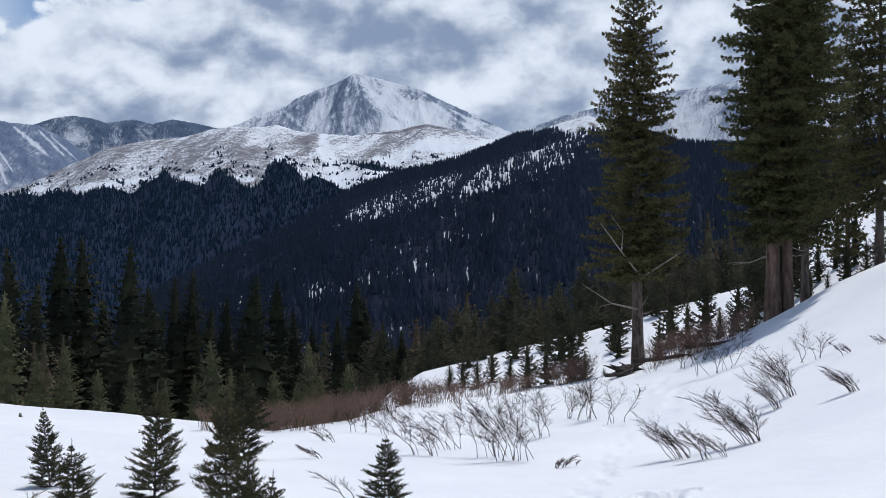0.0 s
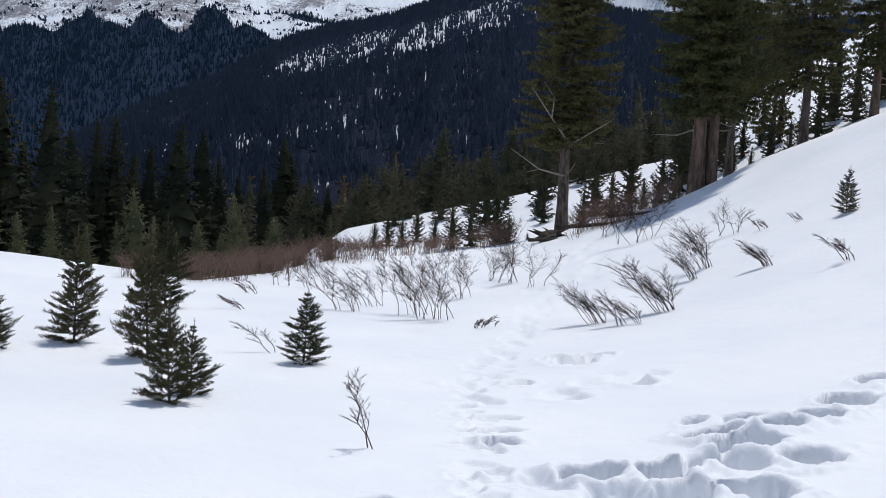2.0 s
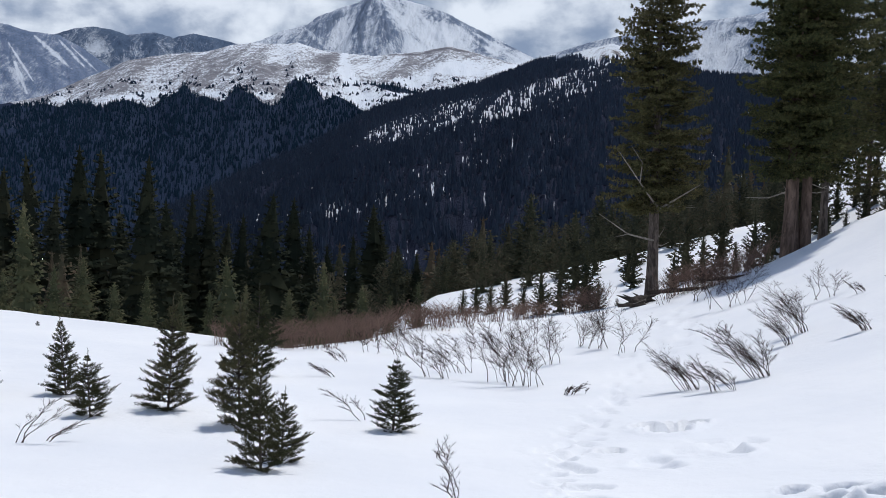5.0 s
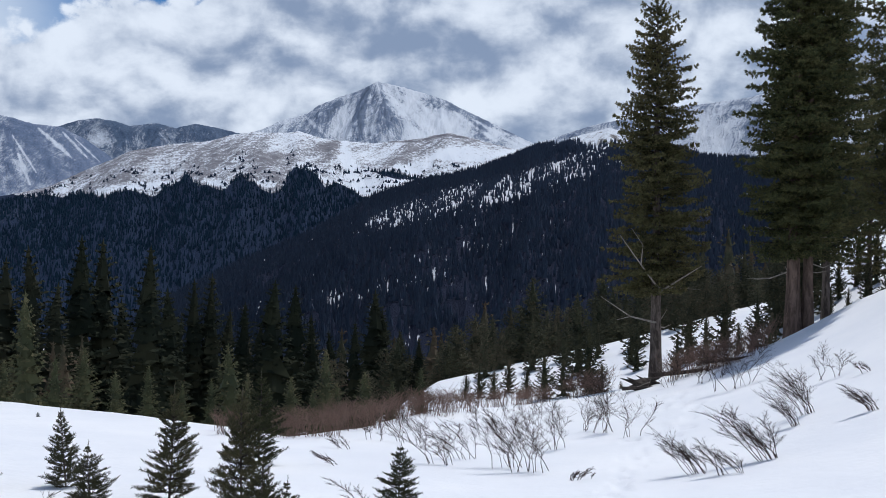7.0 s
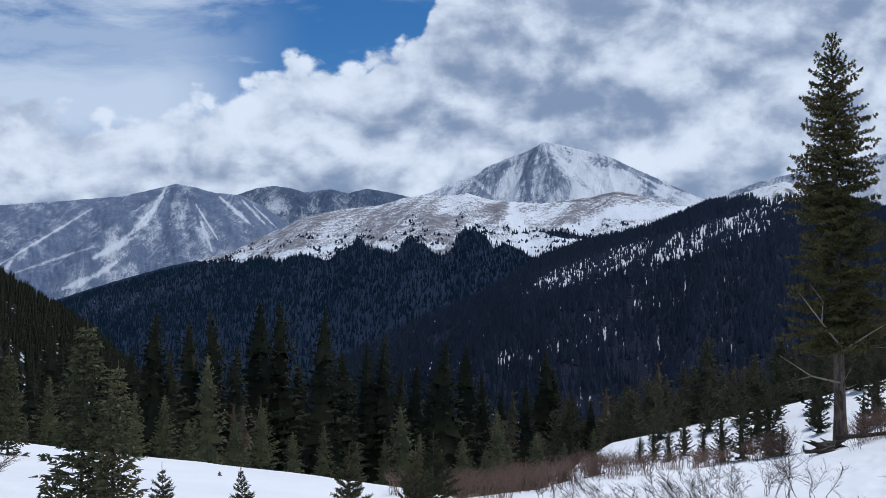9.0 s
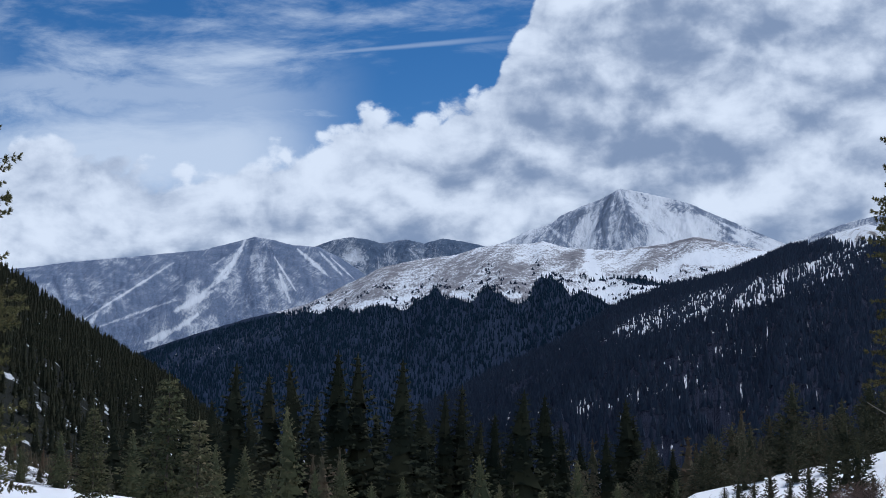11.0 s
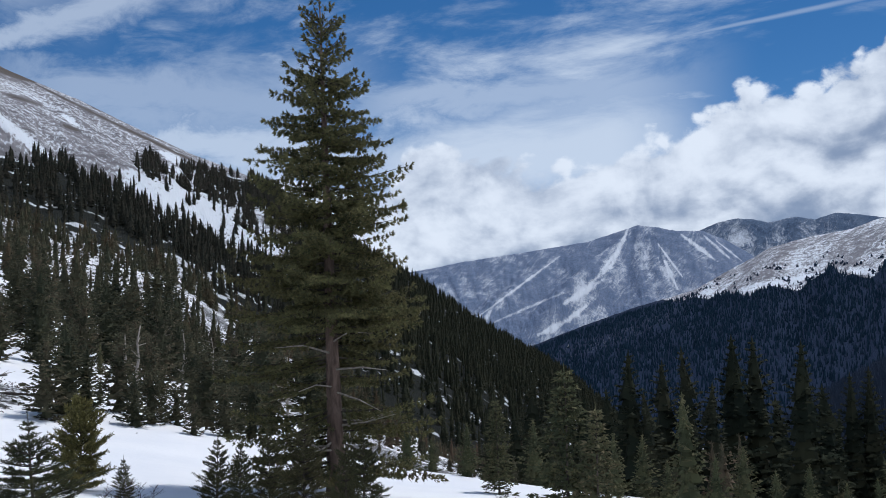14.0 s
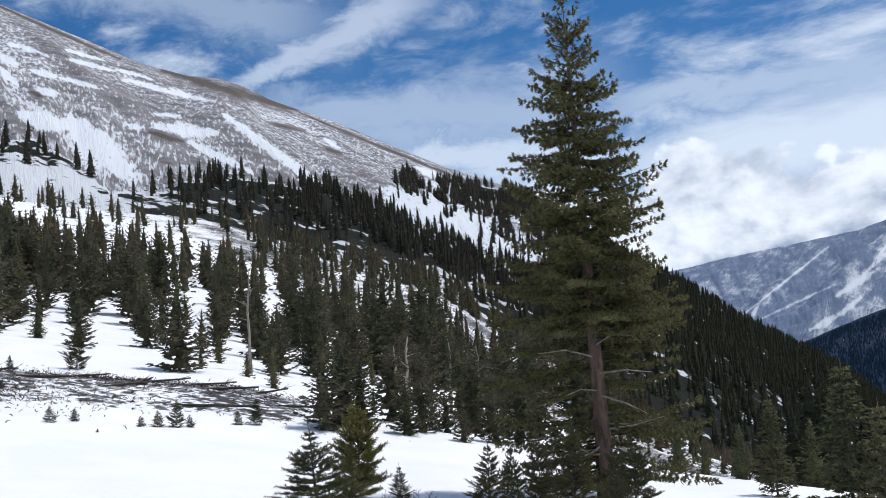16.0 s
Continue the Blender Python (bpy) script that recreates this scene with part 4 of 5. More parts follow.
def tall_spruce(h, r, crown0, profile, seed, bark, tuft=0.12, step=0.34, per=7, trunk_r=0.2, lean=0.0, dead=6, thin=0.13, count=14, gaps=0.12, low_open=0.0, bald=None, sag=0.28, even=0.6):
    """A tall spruce seen close: whorls of separate boughs, each a spray of side shoots that end in tufts. bald: azimuth, half width, lowest and highest share without boughs."""
    rng = np.random.default_rng(seed)
    root = new("spruce_tree")
    k = np.linspace(0, 1, 12)
    pts = np.stack([lean * h * k, 0.006 * h * np.sin(k * 6 + seed) * k, h * k - 0.02 * h * (k == 0)], -1)
    link_mesh("trunk", *tapered(pts, trunk_r * (1 + 0.4 * np.exp(-k * 22)) * (1 - k * 0.965), 12), bark, root, smooth=True)

    def axis_at(f):
        return np.array([np.interp(f, k, pts[:, j]) for j in range(3)])
    whorls = int(h * (1 - crown0) / step)
    base, way, size, wood = [], [], [], []
    for i in range(whorls + 1):
        q = min(max((i + rng.uniform(-0.28, 0.28)) / whorls, 0), 0.985)
        f = crown0 + (1 - crown0) * q
        wide = r * float(np.interp(q, [p[0] for p in profile], [p[1] for p in profile]))
        for j in range(per if q < 0.8 else per - 2):
            phi = (2 * math.pi * (j + rng.uniform(-0.4, 0.4)) / per + i * 2.4) % (2 * math.pi)
            if rng.random() < gaps or (q < 0.3 and rng.random() < low_open):
                continue
            if bald and bald[2] < f < bald[3] and abs((phi - bald[0] + math.pi) % (2 * math.pi) - math.pi) < bald[1]:
                continue
            lump = float(fbm(np.array([phi * 1.1 + seed]), np.array([f * h * 0.55]), 2, seed)[0])
            L = wide * min(1.08, rng.uniform(even, 1.0) + 0.75 * lump) + 0.05
            o = axis_at(min(1.0, f + rng.uniform(-0.4, 0.4) * step / h))
            out = np.array([math.cos(phi), math.sin(phi), 0.0])
            tan = np.array([-math.sin(phi), math.cos(phi), 0.0])
            rise = 0.75 * max(0.0, q - 0.72) / 0.28 - sag * (1 - q) + rng.uniform(-0.22, 0.22)
            sway = rng.uniform(-0.18, 0.18)

            def along(s):
                return o + (out + tan * sway * s) * L * s + UP * L * (rise * s + 0.16 * s * s)
            if L > 0.3:
                wood.append(tapered([along(0), along(0.5), along(0.92)], [trunk_r * 0.13, trunk_r * 0.08, trunk_r * 0.025], 3))
            shoots = max(2, int(L / (tuft * 0.85)))
            for e in range(shoots):
                s = 0.12 + 0.88 * (e + rng.random()) / shoots
                c = along(s)
                side = L * 0.34 * (1.08 - s) * (1 if e % 2 else -1) * rng.uniform(0.5, 1.2)
                m = max(1, int(abs(side) / (tuft * 0.9)))
                for g in range(m + 1):
                    w = side * g / max(m, 1)
                    base.append(c + tan * w + out * abs(w) * 0.55 - UP * (abs(w) * 0.22 + rng.uniform(-0.02, 0.05)))
                    way.append(out * 0.8 + tan * (0.7 * np.sign(w) if g else 0.0) + UP * rng.uniform(-0.15, 0.3))
                    size.append(tuft * rng.uniform(0.75, 1.25) * min(1.0, 0.45 + wide))
            base.append(along(1.0)), way.append(out + UP * 0.35), size.append(tuft)
    for g in np.linspace(0.965, 1.0, 5):
        base.append(axis_at(g)), way.append(UP), size.append(tuft * 0.8)
    cv, cf = tufts(np.array(base), np.array(way), np.array(size), count, thin, rng)
    link_mesh("crown", cv, cf, M_NEEDLE, root)
    tagged(link_mesh("branchwork", *join(wood), M_LOG, root), kind="stuff")
    for i in range(dead):
        f = rng.uniform(0.5 * crown0 + 0.02, crown0 + 0.12)
        phi = rng.uniform(0, 6.28)
        o, L = axis_at(f), r * rng.uniform(0.35, 0.8)
        out = np.array([math.cos(phi), math.sin(phi), rng.uniform(-0.3, 0.25)])
        mid = o + out * L * 0.5 - UP * 0.05 * L
        fork = [mid, mid + (out + np.array([-out[1], out[0], 0.3]) * 0.6) * L * 0.4]
        v, fc = join([tapered([o, mid, o + out * L + UP * rng.uniform(-0.1, 0.35) * L], [trunk_r * 0.15, trunk_r * 0.09, trunk_r * 0.02], 4), tapered(fork, [trunk_r * 0.07, trunk_r * 0.015], 3)])
        link_mesh("dead_branch", v, fc, M_GREY, root, "bare grey dead branch")
    return root


RAGGED = ((0, 0.7), (0.06, 1.0), (0.24, 0.96), (0.52, 0.74), (0.75, 0.56), (0.87, 0.34), (1, 0.02))
COLUMN = ((0, 0.6), (0.08, 0.95), (0.3, 1.0), (0.7, 0.85), (0.88, 0.5), (1, 0.03))
SPIRE = ((0, 0.9), (0.2, 1.0), (0.5, 0.7), (0.8, 0.34), (1, 0.03))
FULL = ((0, 0.92), (0.16, 0.96), (0.28, 0.88), (0.46, 0.75), (0.64, 0.60), (0.81, 0.40), (0.93, 0.17), (1, 0.02))
t1 = tall_spruce(tip_height(-9.53, 37, 13.3), 1.85, 0.24, RAGGED, 101, M_BARK, tuft=0.095, thin=0.15, step=0.17, per=8, trunk_r=0.19, lean=-0.012, gaps=0.14, low_open=0.1)
for arm, rad in (([(0, -0.1, 3.0), (0.1, -0.5, 3.1), (-0.5, -1.0, 3.9), (-1.15, -1.3, 4.8)], 0.05), ([(0.05, -0.4, 3.05), (0.7, -1.0, 3.5), (1.3, -1.3, 3.9)], 0.045),
                 ([(-0.5, -1.0, 3.9), (-0.45, -1.3, 4.5), (-0.8, -1.5, 5.0)], 0.025), ([(0, -0.1, 2.1), (-0.8, -0.7, 2.3), (-1.7, -1.0, 2.9)], 0.04), ([(-0.8, -0.7, 2.3), (-1.2, -1.0, 2.2)], 0.02)):
    n_arm = len(arm)
    link_mesh("dead_branch", *tapered(arm, [rad * (1 - 0.8 * i / (n_arm - 1)) for i in range(n_arm)], 5), M_GREY, t1, "bare pale dead branch")
tagged(stand(t1, -9.53, 37, 0), "tall ragged spruce with bare grey lower branches on snow", "tree", "tall spruces")
t2 = tall_spruce(13.8, 1.6, 0.17, COLUMN, 102, M_BARK_R, tuft=0.1, thin=0.15, step=0.21, per=8, trunk_r=0.2, gaps=0.06, dead=4)
tagged(stand(t2, -15.85, 33, 70), "tall dense spruce with thick reddish trunk", "tree", "tall spruces")
t3 = tall_spruce(12.4, 1.5, 0.18, COLUMN, 103, M_BARK_R, tuft=0.1, thin=0.15, step=0.21, per=8, trunk_r=0.15, gaps=0.06, dead=3)
tagged(stand(t3, -16.5, 33.2, 10), "tall dense spruce crowded beside a thicker trunk", "tree", "tall spruces")
t5 = tall_spruce(11.0, 1.45, 0.19, COLUMN, 105, M_BARK, tuft=0.115, step=0.24, trunk_r=0.12, dead=2)
tagged(stand(t5, -17.3, 35.5, 120), "slimmer spruce behind the thick reddish trunk", "tree", "tall spruces")
t6 = copy_thing(t5, Matrix())
tagged(stand(t6, -20.6, 40, 220, 1.15, wide=1.1), "tall spruce on the steep snowy bank", "tree", "tall spruces")
t7 = copy_thing(t3, Matrix())
tagged(stand(t7, -23.6, 41, 20), "tall spruce on the steep snowy bank", "tree", "tall spruces")
t8 = tall_spruce(tip_height(-19.2, 44, 10.9), 1.15, 0.12, SPIRE, 109, M_BARK, tuft=0.12, step=0.26, per=6, trunk_r=0.09, dead=2)
tagged(stand(t8, -19.2, 44, 60), "slim pointed spruce behind the tall spruces", "tree", "tall spruces")
t4 = tall_spruce(tip_height(37.45, 21.0, 18.2), 2.25, 0.06, FULL, 104, M_BARK_R, tuft=0.085, step=0.19, per=8, trunk_r=0.16, dead=12, gaps=0.18, thin=0.11, count=17, even=0.6, low_open=0.15, bald=(4.75, 0.75, 0.08, 0.32))
for arm, rad in (([(0.05, -0.1, 2.3), (0.5, -0.45, 2.32), (0.95, -0.6, 2.25)], 0.022), ([(0.05, -0.1, 1.9), (0.45, -0.4, 1.75), (0.8, -0.5, 1.55)], 0.02), ([(-0.05, -0.1, 2.6), (-0.5, -0.4, 2.75), (-1.0, -0.6, 2.72)], 0.022),
                 ([(0.03, -0.1, 2.8), (0.3, -0.5, 2.95), (0.7, -0.7, 2.9)], 0.018), ([(-0.03, -0.1, 2.0), (-0.3, -0.5, 2.05), (-0.6, -0.7, 1.95)], 0.018)):
    link_mesh("dead_branch", *tapered(arm, [rad, rad * 0.7, rad * 0.25], 5), M_GREY, t4, "bare pale dead branch")
tagged(stand(t4, 37.45, 21.0, 0, tilt=(0, -0.5)), "large leaning spruce with full boughs down to the snow", "tree", "tall spruces")

# --- mid-distance conifers, built once at one metre high ---


def sapling(seed, needles, r, whorls, per, name="spruce_sapling", rise=0.42, brush=0.037, bulge=0.85):
    """A young conifer one metre high: straight rising boughs and side shoots, each a bottle brush of needles."""
    rng = np.random.default_rng(seed)
    root = new(name)
    k = np.linspace(0, 1, 7)
    bend = np.stack([0.012 * np.sin(k * 4 + seed), 0.012 * np.sin(k * 5 + 2 * seed), k - 0.03 * (k == 0)], -1)
    link_mesh("trunk", *tapered(bend, 0.016 * (1 - 0.9 * k), 6), M_BARK, root, smooth=True)

    def axis_at(f):
        return np.array([np.interp(f, k, bend[:, j]) for j in range(3)])
    shoots, wood = [(axis_at(0.8), axis_at(1.0) + UP * 0.02, 0.8)], []
    for i in range(whorls):
        q = min(max((i + rng.uniform(-0.25, 0.25)) / (whorls - 1), 0.0), 1.0)
        f = 0.05 + 0.84 * q
        full_len = r * (1 - q) ** bulge * (0.75 + 0.25 * min(1.0, q * 6)) + 0.055
        for j in range(per if q < 0.75 else per - 2):
            phi = 2 * math.pi * (j + rng.uniform(-0.4, 0.4)) / per + i * 2.4
            L = full_len * rng.uniform(0.55, 1.12) * (1 + 0.9 * float(fbm(np.array([phi * 0.8 + seed]), np.array([f * 5.0]), 2, seed)[0]))
            out = np.array([math.cos(phi), math.sin(phi), 0.0])
            tan = np.array([-math.sin(phi), math.cos(phi), 0.0])
            up = rise * (0.25 + 0.9 * q) + rng.uniform(-0.15, 0.18)
            o, way = axis_at(f), out + UP * up + tan * rng.uniform(-0.15, 0.15)
            way /= np.linalg.norm(way)
            tip = o + way * L + UP * 0.10 * L
            wood.append(tapered([o, o + way * L * 0.5, tip], [0.005, 0.0035, 0.0012], 3))
            shoots += [(o + (tip - o) * 0.25, o + (tip - o) * 0.7, 0.9), (o + (tip - o) * 0.65, tip, 1.0)]
            for e in range(int(3 + L * 18)):
                s = rng.uniform(0.28, 0.85)
                c = o + (tip - o) * s
                sd = way * 0.75 + tan * (1 if e % 2 else -1) * rng.uniform(0.5, 0.9) + UP * rng.uniform(-0.15, 0.25)
                shoots.append((c, c + sd / np.linalg.norm(sd) * L * (0.95 - s) * rng.uniform(0.45, 0.75), 0.85))
    p0, p1, w = [], [], []
    for a, b, size in shoots:
        ax = b - a
        L = np.linalg.norm(ax) + 1e-6
        ax = ax / L
        n = max(3, int(L / 0.0055))
        s = (np.arange(n) + rng.random(n)) / n
        d = rng.normal(0, 1, (n, 3))
        d -= (d @ ax)[:, None] * ax
        d /= np.linalg.norm(d, axis=1, keepdims=True) + 1e-9
        at = a + ax * (s * L)[:, None]
        ln = brush * size * rng.uniform(0.7, 1.2, n) * (1.1 - 0.35 * s)
        p0.append(at), p1.append(at + (d * 0.72 + ax * 0.7) * ln[:, None]), w.append(ln * 0.13)
    link_mesh("crown", *spindles(np.concatenate(p0), np.concatenate(p1), np.concatenate(w)), needles, root)
    tagged(link_mesh("branchwork", *join(wood), M_LOG, root), kind="stuff")
    return root


slim = [conifer("spruce_tree", 1.0, 0.12, 0.05, 26, 5, 8, 200 + i, M_NEEDLE_S, M_BARK, droop=0.35, ragged=0.28, thick=2.4, trunk_r=0.010, bulge=0.8, core=0.75) for i in range(4)]
full = [conifer("spruce_tree", 1.0, 0.19, 0.05, 24, 6, 8, 220 + i, M_NEEDLE_G, M_BARK, droop=0.28, ragged=0.34, thick=1.8, trunk_r=0.012, bulge=0.75, core=0.7) for i in range(5)]
dark = [conifer("spruce_tree", 1.0, 0.27, 0.05, 19, 6, 11, 260 + i, M_NEEDLE_D, M_BARK, droop=0.25, ragged=0.42, thick=1.35, trunk_r=0.013, bulge=(0.6, 0.75, 0.5, 0.85, 0.65)[i], core=0.42, clumps=0.7, upturn=0.35) for i in range(5)]
young = [sapling(240 + i, M_NEEDLE_Y, (0.41, 0.44, 0.38, 0.42)[i], (16, 14, 17, 15)[i], (8, 9, 8, 9)[i]) for i in range(4)]

SPIRES = [(29.89, -1.71), (27.68, -0.93), (25.45, -1.83), (22.98, 0.22), (21.52, -0.35), (20.3, 0.28), (18.3, 0.77), (17.32, 0.62), (15.2, 0.39), (14.24, -1.69), (12.91, -1.2), (12.21, -0.92), (10.54, -2.24), (9.11, -1.16), (8.23, -1.34), (4.28, -1.58), (3.01, -3.5), (24.25, -1.59), (19.3, -1.45), (16.37, -2.2), (11.35, -2.62), (7.28, -2.81), (5.21, -3.11), (2.01, -3.92), (22.38, -1.79), (28.73, -2.16), (6.41, -3.6), (9.85, -3.23), (13.68, -2.94), (3.8, -2.48)]
rg = random.Random(5)
spots = []
for az, el in SPIRES:
    d = rg.uniform(70, 95)
    spots.append((az, d, tip_height(az, d, el), rg.uniform(1.45, 2.0)))
copies(slim, spots, "tall dark slender spruce in the forest below the meadow", "dark spruces", 6)
EDGE_TREES = [(23.95, -3.49, 26), (22.68, -3.65, 27), (20.51, -1.79, 38), (17.96, -4.29, 27), (15.04, -5.15, 26), (13.49, -6.01, 27), (12.05, -5.76, 26), (10.4, -5.49, 25), (9.3, -6.19, 23), (8.21, -5.68, 24), (7.15, -6.26, 26), (5.97, -5.96, 26), (4.65, -5.41, 30), (3.34, -5.85, 31), (1.92, -5.2, 33), (31.13, -2.83, 29), (27.87, -2.79, 30), (32.84, -3.54, 30), (19.28, -4.82, 33), (16.54, -5.46, 30), (11.19, -4.2, 35), (25, -4.62, 30), (33.96, -2.3, 34), (21.55, -4.89, 30), (6.52, -4.39, 38), (26.34, -3.86, 31)]
copies(full, [(az, d, tip_height(az, d, el), rg.uniform(0.95, 1.3)) for az, el, d in EDGE_TREES], "green spruce at the meadow's edge", "forest edge spruces", 7)
ON_SNOW = [(26.34, 0.14, 12.6), (24.96, -1.85, 12.2), (29.59, -1.62, 24.2)]
snowy = [conifer("spruce_tree", 1.0, 0.19, 0.03, 27, 6, 11, 290 + i, M_NEEDLE_G, M_BARK, droop=0.15, ragged=0.36, thick=1.25, trunk_r=0.011, upturn=0.3, bulge=0.85, limbs=True, sprigs=3.4, sprig_len=0.042, leader=0.06, clumps=0.25) for i in range(2)]
copies(snowy, [(az, d, tip_height(az, d, el), 1.0) for az, el, d in ON_SNOW], "slender young spruce rising from the open snow", "young spruces", 8)


def scatter(n, az0, az1, d0, d1, h0, h1, seed, keep=None, gap=2.0):
    rng, out = random.Random(seed), []
    for _ in range(n * 8):
        az = rng.uniform(az0, az1)
        d = math.sqrt(rng.uniform(d0 * d0, d1 * d1))
        if keep and not keep(az, d, rng):
            continue
        x, y = place(az, d)
        if any((x - a) ** 2 + (y - b) ** 2 < gap * gap for a, b, _ in out):
            continue
        out.append((x, y, (az, d, h0 + (h1 - h0) * rng.random() ** 1.4, rng.uniform(0.85, 1.3))))
        if len(out) >= n:
            break
    return [o[2] for o in out]


def clump(scale, level, seed):
    def keep(az, d, rng):
        x, y = place(az, d)
        return float(fbm(x * scale, y * scale, 3, seed)) + rng.uniform(-0.06, 0.06) > level
    return keep


# a row of small dark trees in front of an opening of snow
ROW = [(-0.3, 46, 1.3), (-1.0, 46, 1.9), (-1.7, 45, 1.5), (-2.4, 47, 2.0), (-3.3, 44, 1.6), (-4.2, 43, 2.3), (-5.1, 43, 2.6), (-6.9, 41, 1.7), (-6.3, 43, 3.2), (-7.9, 39, 0.9), (-8.6, 48, 2.4)]
copies(dark, [(a, d, h * 0.8, 0.9) for a, d, h in ROW], "small dark spruce on the snow below the tall trees", "row of small spruces", 23)
copies(dark, scatter(56, -16, 1, 50, 82, 1.8, 3.9, 13, gap=1.3), "spruce on the snowy slope behind the tall trees", "slope spruces", 14)
copies(dark, scatter(60, -12, 7, 58, 96, 2.2, 4.8, 15, gap=1.4), "dark spruce in the forest below the snowy bank", "slope spruces", 16)
BANK = [(-15.1, 46, 3.4), (-15.6, 48, 4.0), (-16.2, 47, 3.6), (-16.9, 49, 3.9), (-17.2, 46, 2.4), (-17.5, 43, 1.2), (-17.9, 47, 1.9), (-18.3, 42, 1.0), (-18.7, 48, 2.0), (-19.1, 43, 1.5), (-19.5, 46, 2.3), (-20.0, 42, 1.4), (-20.5, 45, 2.0), (-21.2, 43, 2.6), (-21.9, 47, 3.4), (-22.8, 45, 3.0), (-24, 48, 4.2), (-25.4, 46, 3.6),
        (-14.9, 42, 1.6), (-14.2, 45, 2.4), (-13.4, 44, 1.3), (-12.7, 47, 2.8), (-11.9, 43, 2.1), (-11.1, 46, 3.2), (-10.5, 42, 1.8)]
copies(dark, [(a, d, h, 0.8) for a, d, h in BANK], "small dark spruce on the steep snowy bank", "slope spruces", 18)
copies(dark, scatter(78, 38, 69, 45, 82, 2.2, 4.8, 19, clump(0.11, 0.0, 5), gap=1.6), "dark spruce standing on the snowy hillside", "hillside spruces", 20)
copies(full, scatter(20, 38, 69, 42, 62, 0.8, 2.6, 27, clump(0.10, -0.02, 5), gap=1.8), "green spruce standing on the snowy hillside", "hillside spruces", 28)
copies(dark, scatter(60, 36, 72, 68, 104, 3.0, 6.5, 29, clump(0.06, -0.03, 9), gap=1.8), "dark spruce on the wooded hillside", "hillside spruces", 30)

NEAR_SLOPE = [(50.88, 30.5, 2.2), (49.9, 31.5, 2.6), (49.11, 32.2, 1.9), (46.16, 32, 1.5), (44.98, 33, 1.2), (42.63, 32, 1.5), (41.46, 33, 1.9), (47.6, 34, 2.3), (46.9, 31, 1.5), (43.6, 35, 2.5), (44.2, 31, 0.9)]
copies(dark, [(a, d, h, 1.25) for a, d, h in NEAR_SLOPE], "bushy dark spruce at the foot of the snowy hillside", "hillside spruces", 33)

# --- saplings on the near snow: azimuth, distance, height, width, lean ---
SAPLINGS = [(18.7, 12.4, 0.86, 0.72, 4), (17.6, 11.1, 0.66, 0.85, 8), (13.95, 11.6, 1.15, 0.72, 2), (10.57, 10.7, 1.22, 0.68, 0), (9.46, 8.5, 0.84, 0.8, 1), (8.42, 8.9, 0.6, 0.8, -2), (9.71, 15.3, 1.25, 0.8, 0), (2.97, 10.7, 0.74, 0.9, 3), (-22.8, 18.7, 0.75, 0.8, 0), (51.37, 15.8, 1.38, 1.3, 4), (43.12, 18.1, 1.15, 0.85, 0), (40.7, 17.6, 1.35, 0.7, 0), (39.01, 18.3, 1.5, 0.9, 0), (36.15, 19.2, 1.3, 0.9, 0), (45.67, 33, 1.2, 0.8, 0), (22.66, 11.9, 0.85, 0.7, 0), (42.05, 17.2, 1.15, 0.65, 0), (37.04, 17.2, 1.35, 0.5, 0), (47.44, 18.6, 0.7, 0.8, 0)]
SAP_LABEL = "young green spruce sapling poking out of deep snow"
for i, (az, d, h, w, tilt) in enumerate(SAPLINGS):
    ob = copy_thing(young[i % 4], Matrix())
    tagged(stand(ob, az, d, i * 77.0, h, 0.03, w, (0, -tilt)), SAP_LABEL, "sapling", "saplings in the snow")
pine = sapling(251, M_NEEDLE_P, 0.38, 15, 9, name="pine_sapling", rise=0.75, brush=0.055, bulge=0.55)
tagged(stand(pine, 49.4, 19.8, 0, 1.6, 0.03, 0.85), "bushy yellow-green young pine on the snowfield", "sapling", "saplings in the snow")
LOW = [(63.6, 28.4, 0.42), (62.51, 28.9, 0.35), (59.55, 28.6, 0.3), (58.76, 28.8, 0.45), (57.88, 29, 0.75), (57.28, 29.2, 0.35), (54.13, 30.4, 0.75), (55.02, 30.2, 0.4), (66.46, 30, 0.6), (61.52, 27, 0.12), (19.99, 22, 0.12), (65.27, 40, 0.6), (62.31, 43, 1.6)]
for i, (az, d, h) in enumerate(LOW):
    ob = copy_thing(young[(i + 1) % 4], Matrix())
    tagged(stand(ob, az, d, i * 51.0, h, 0.03, 1.1 if h < 0.6 else 0.8), "small bushy spruce at the edge of the snowfield", "sapling", "low spruces")
retire(snowy + slim + full + young + dark)


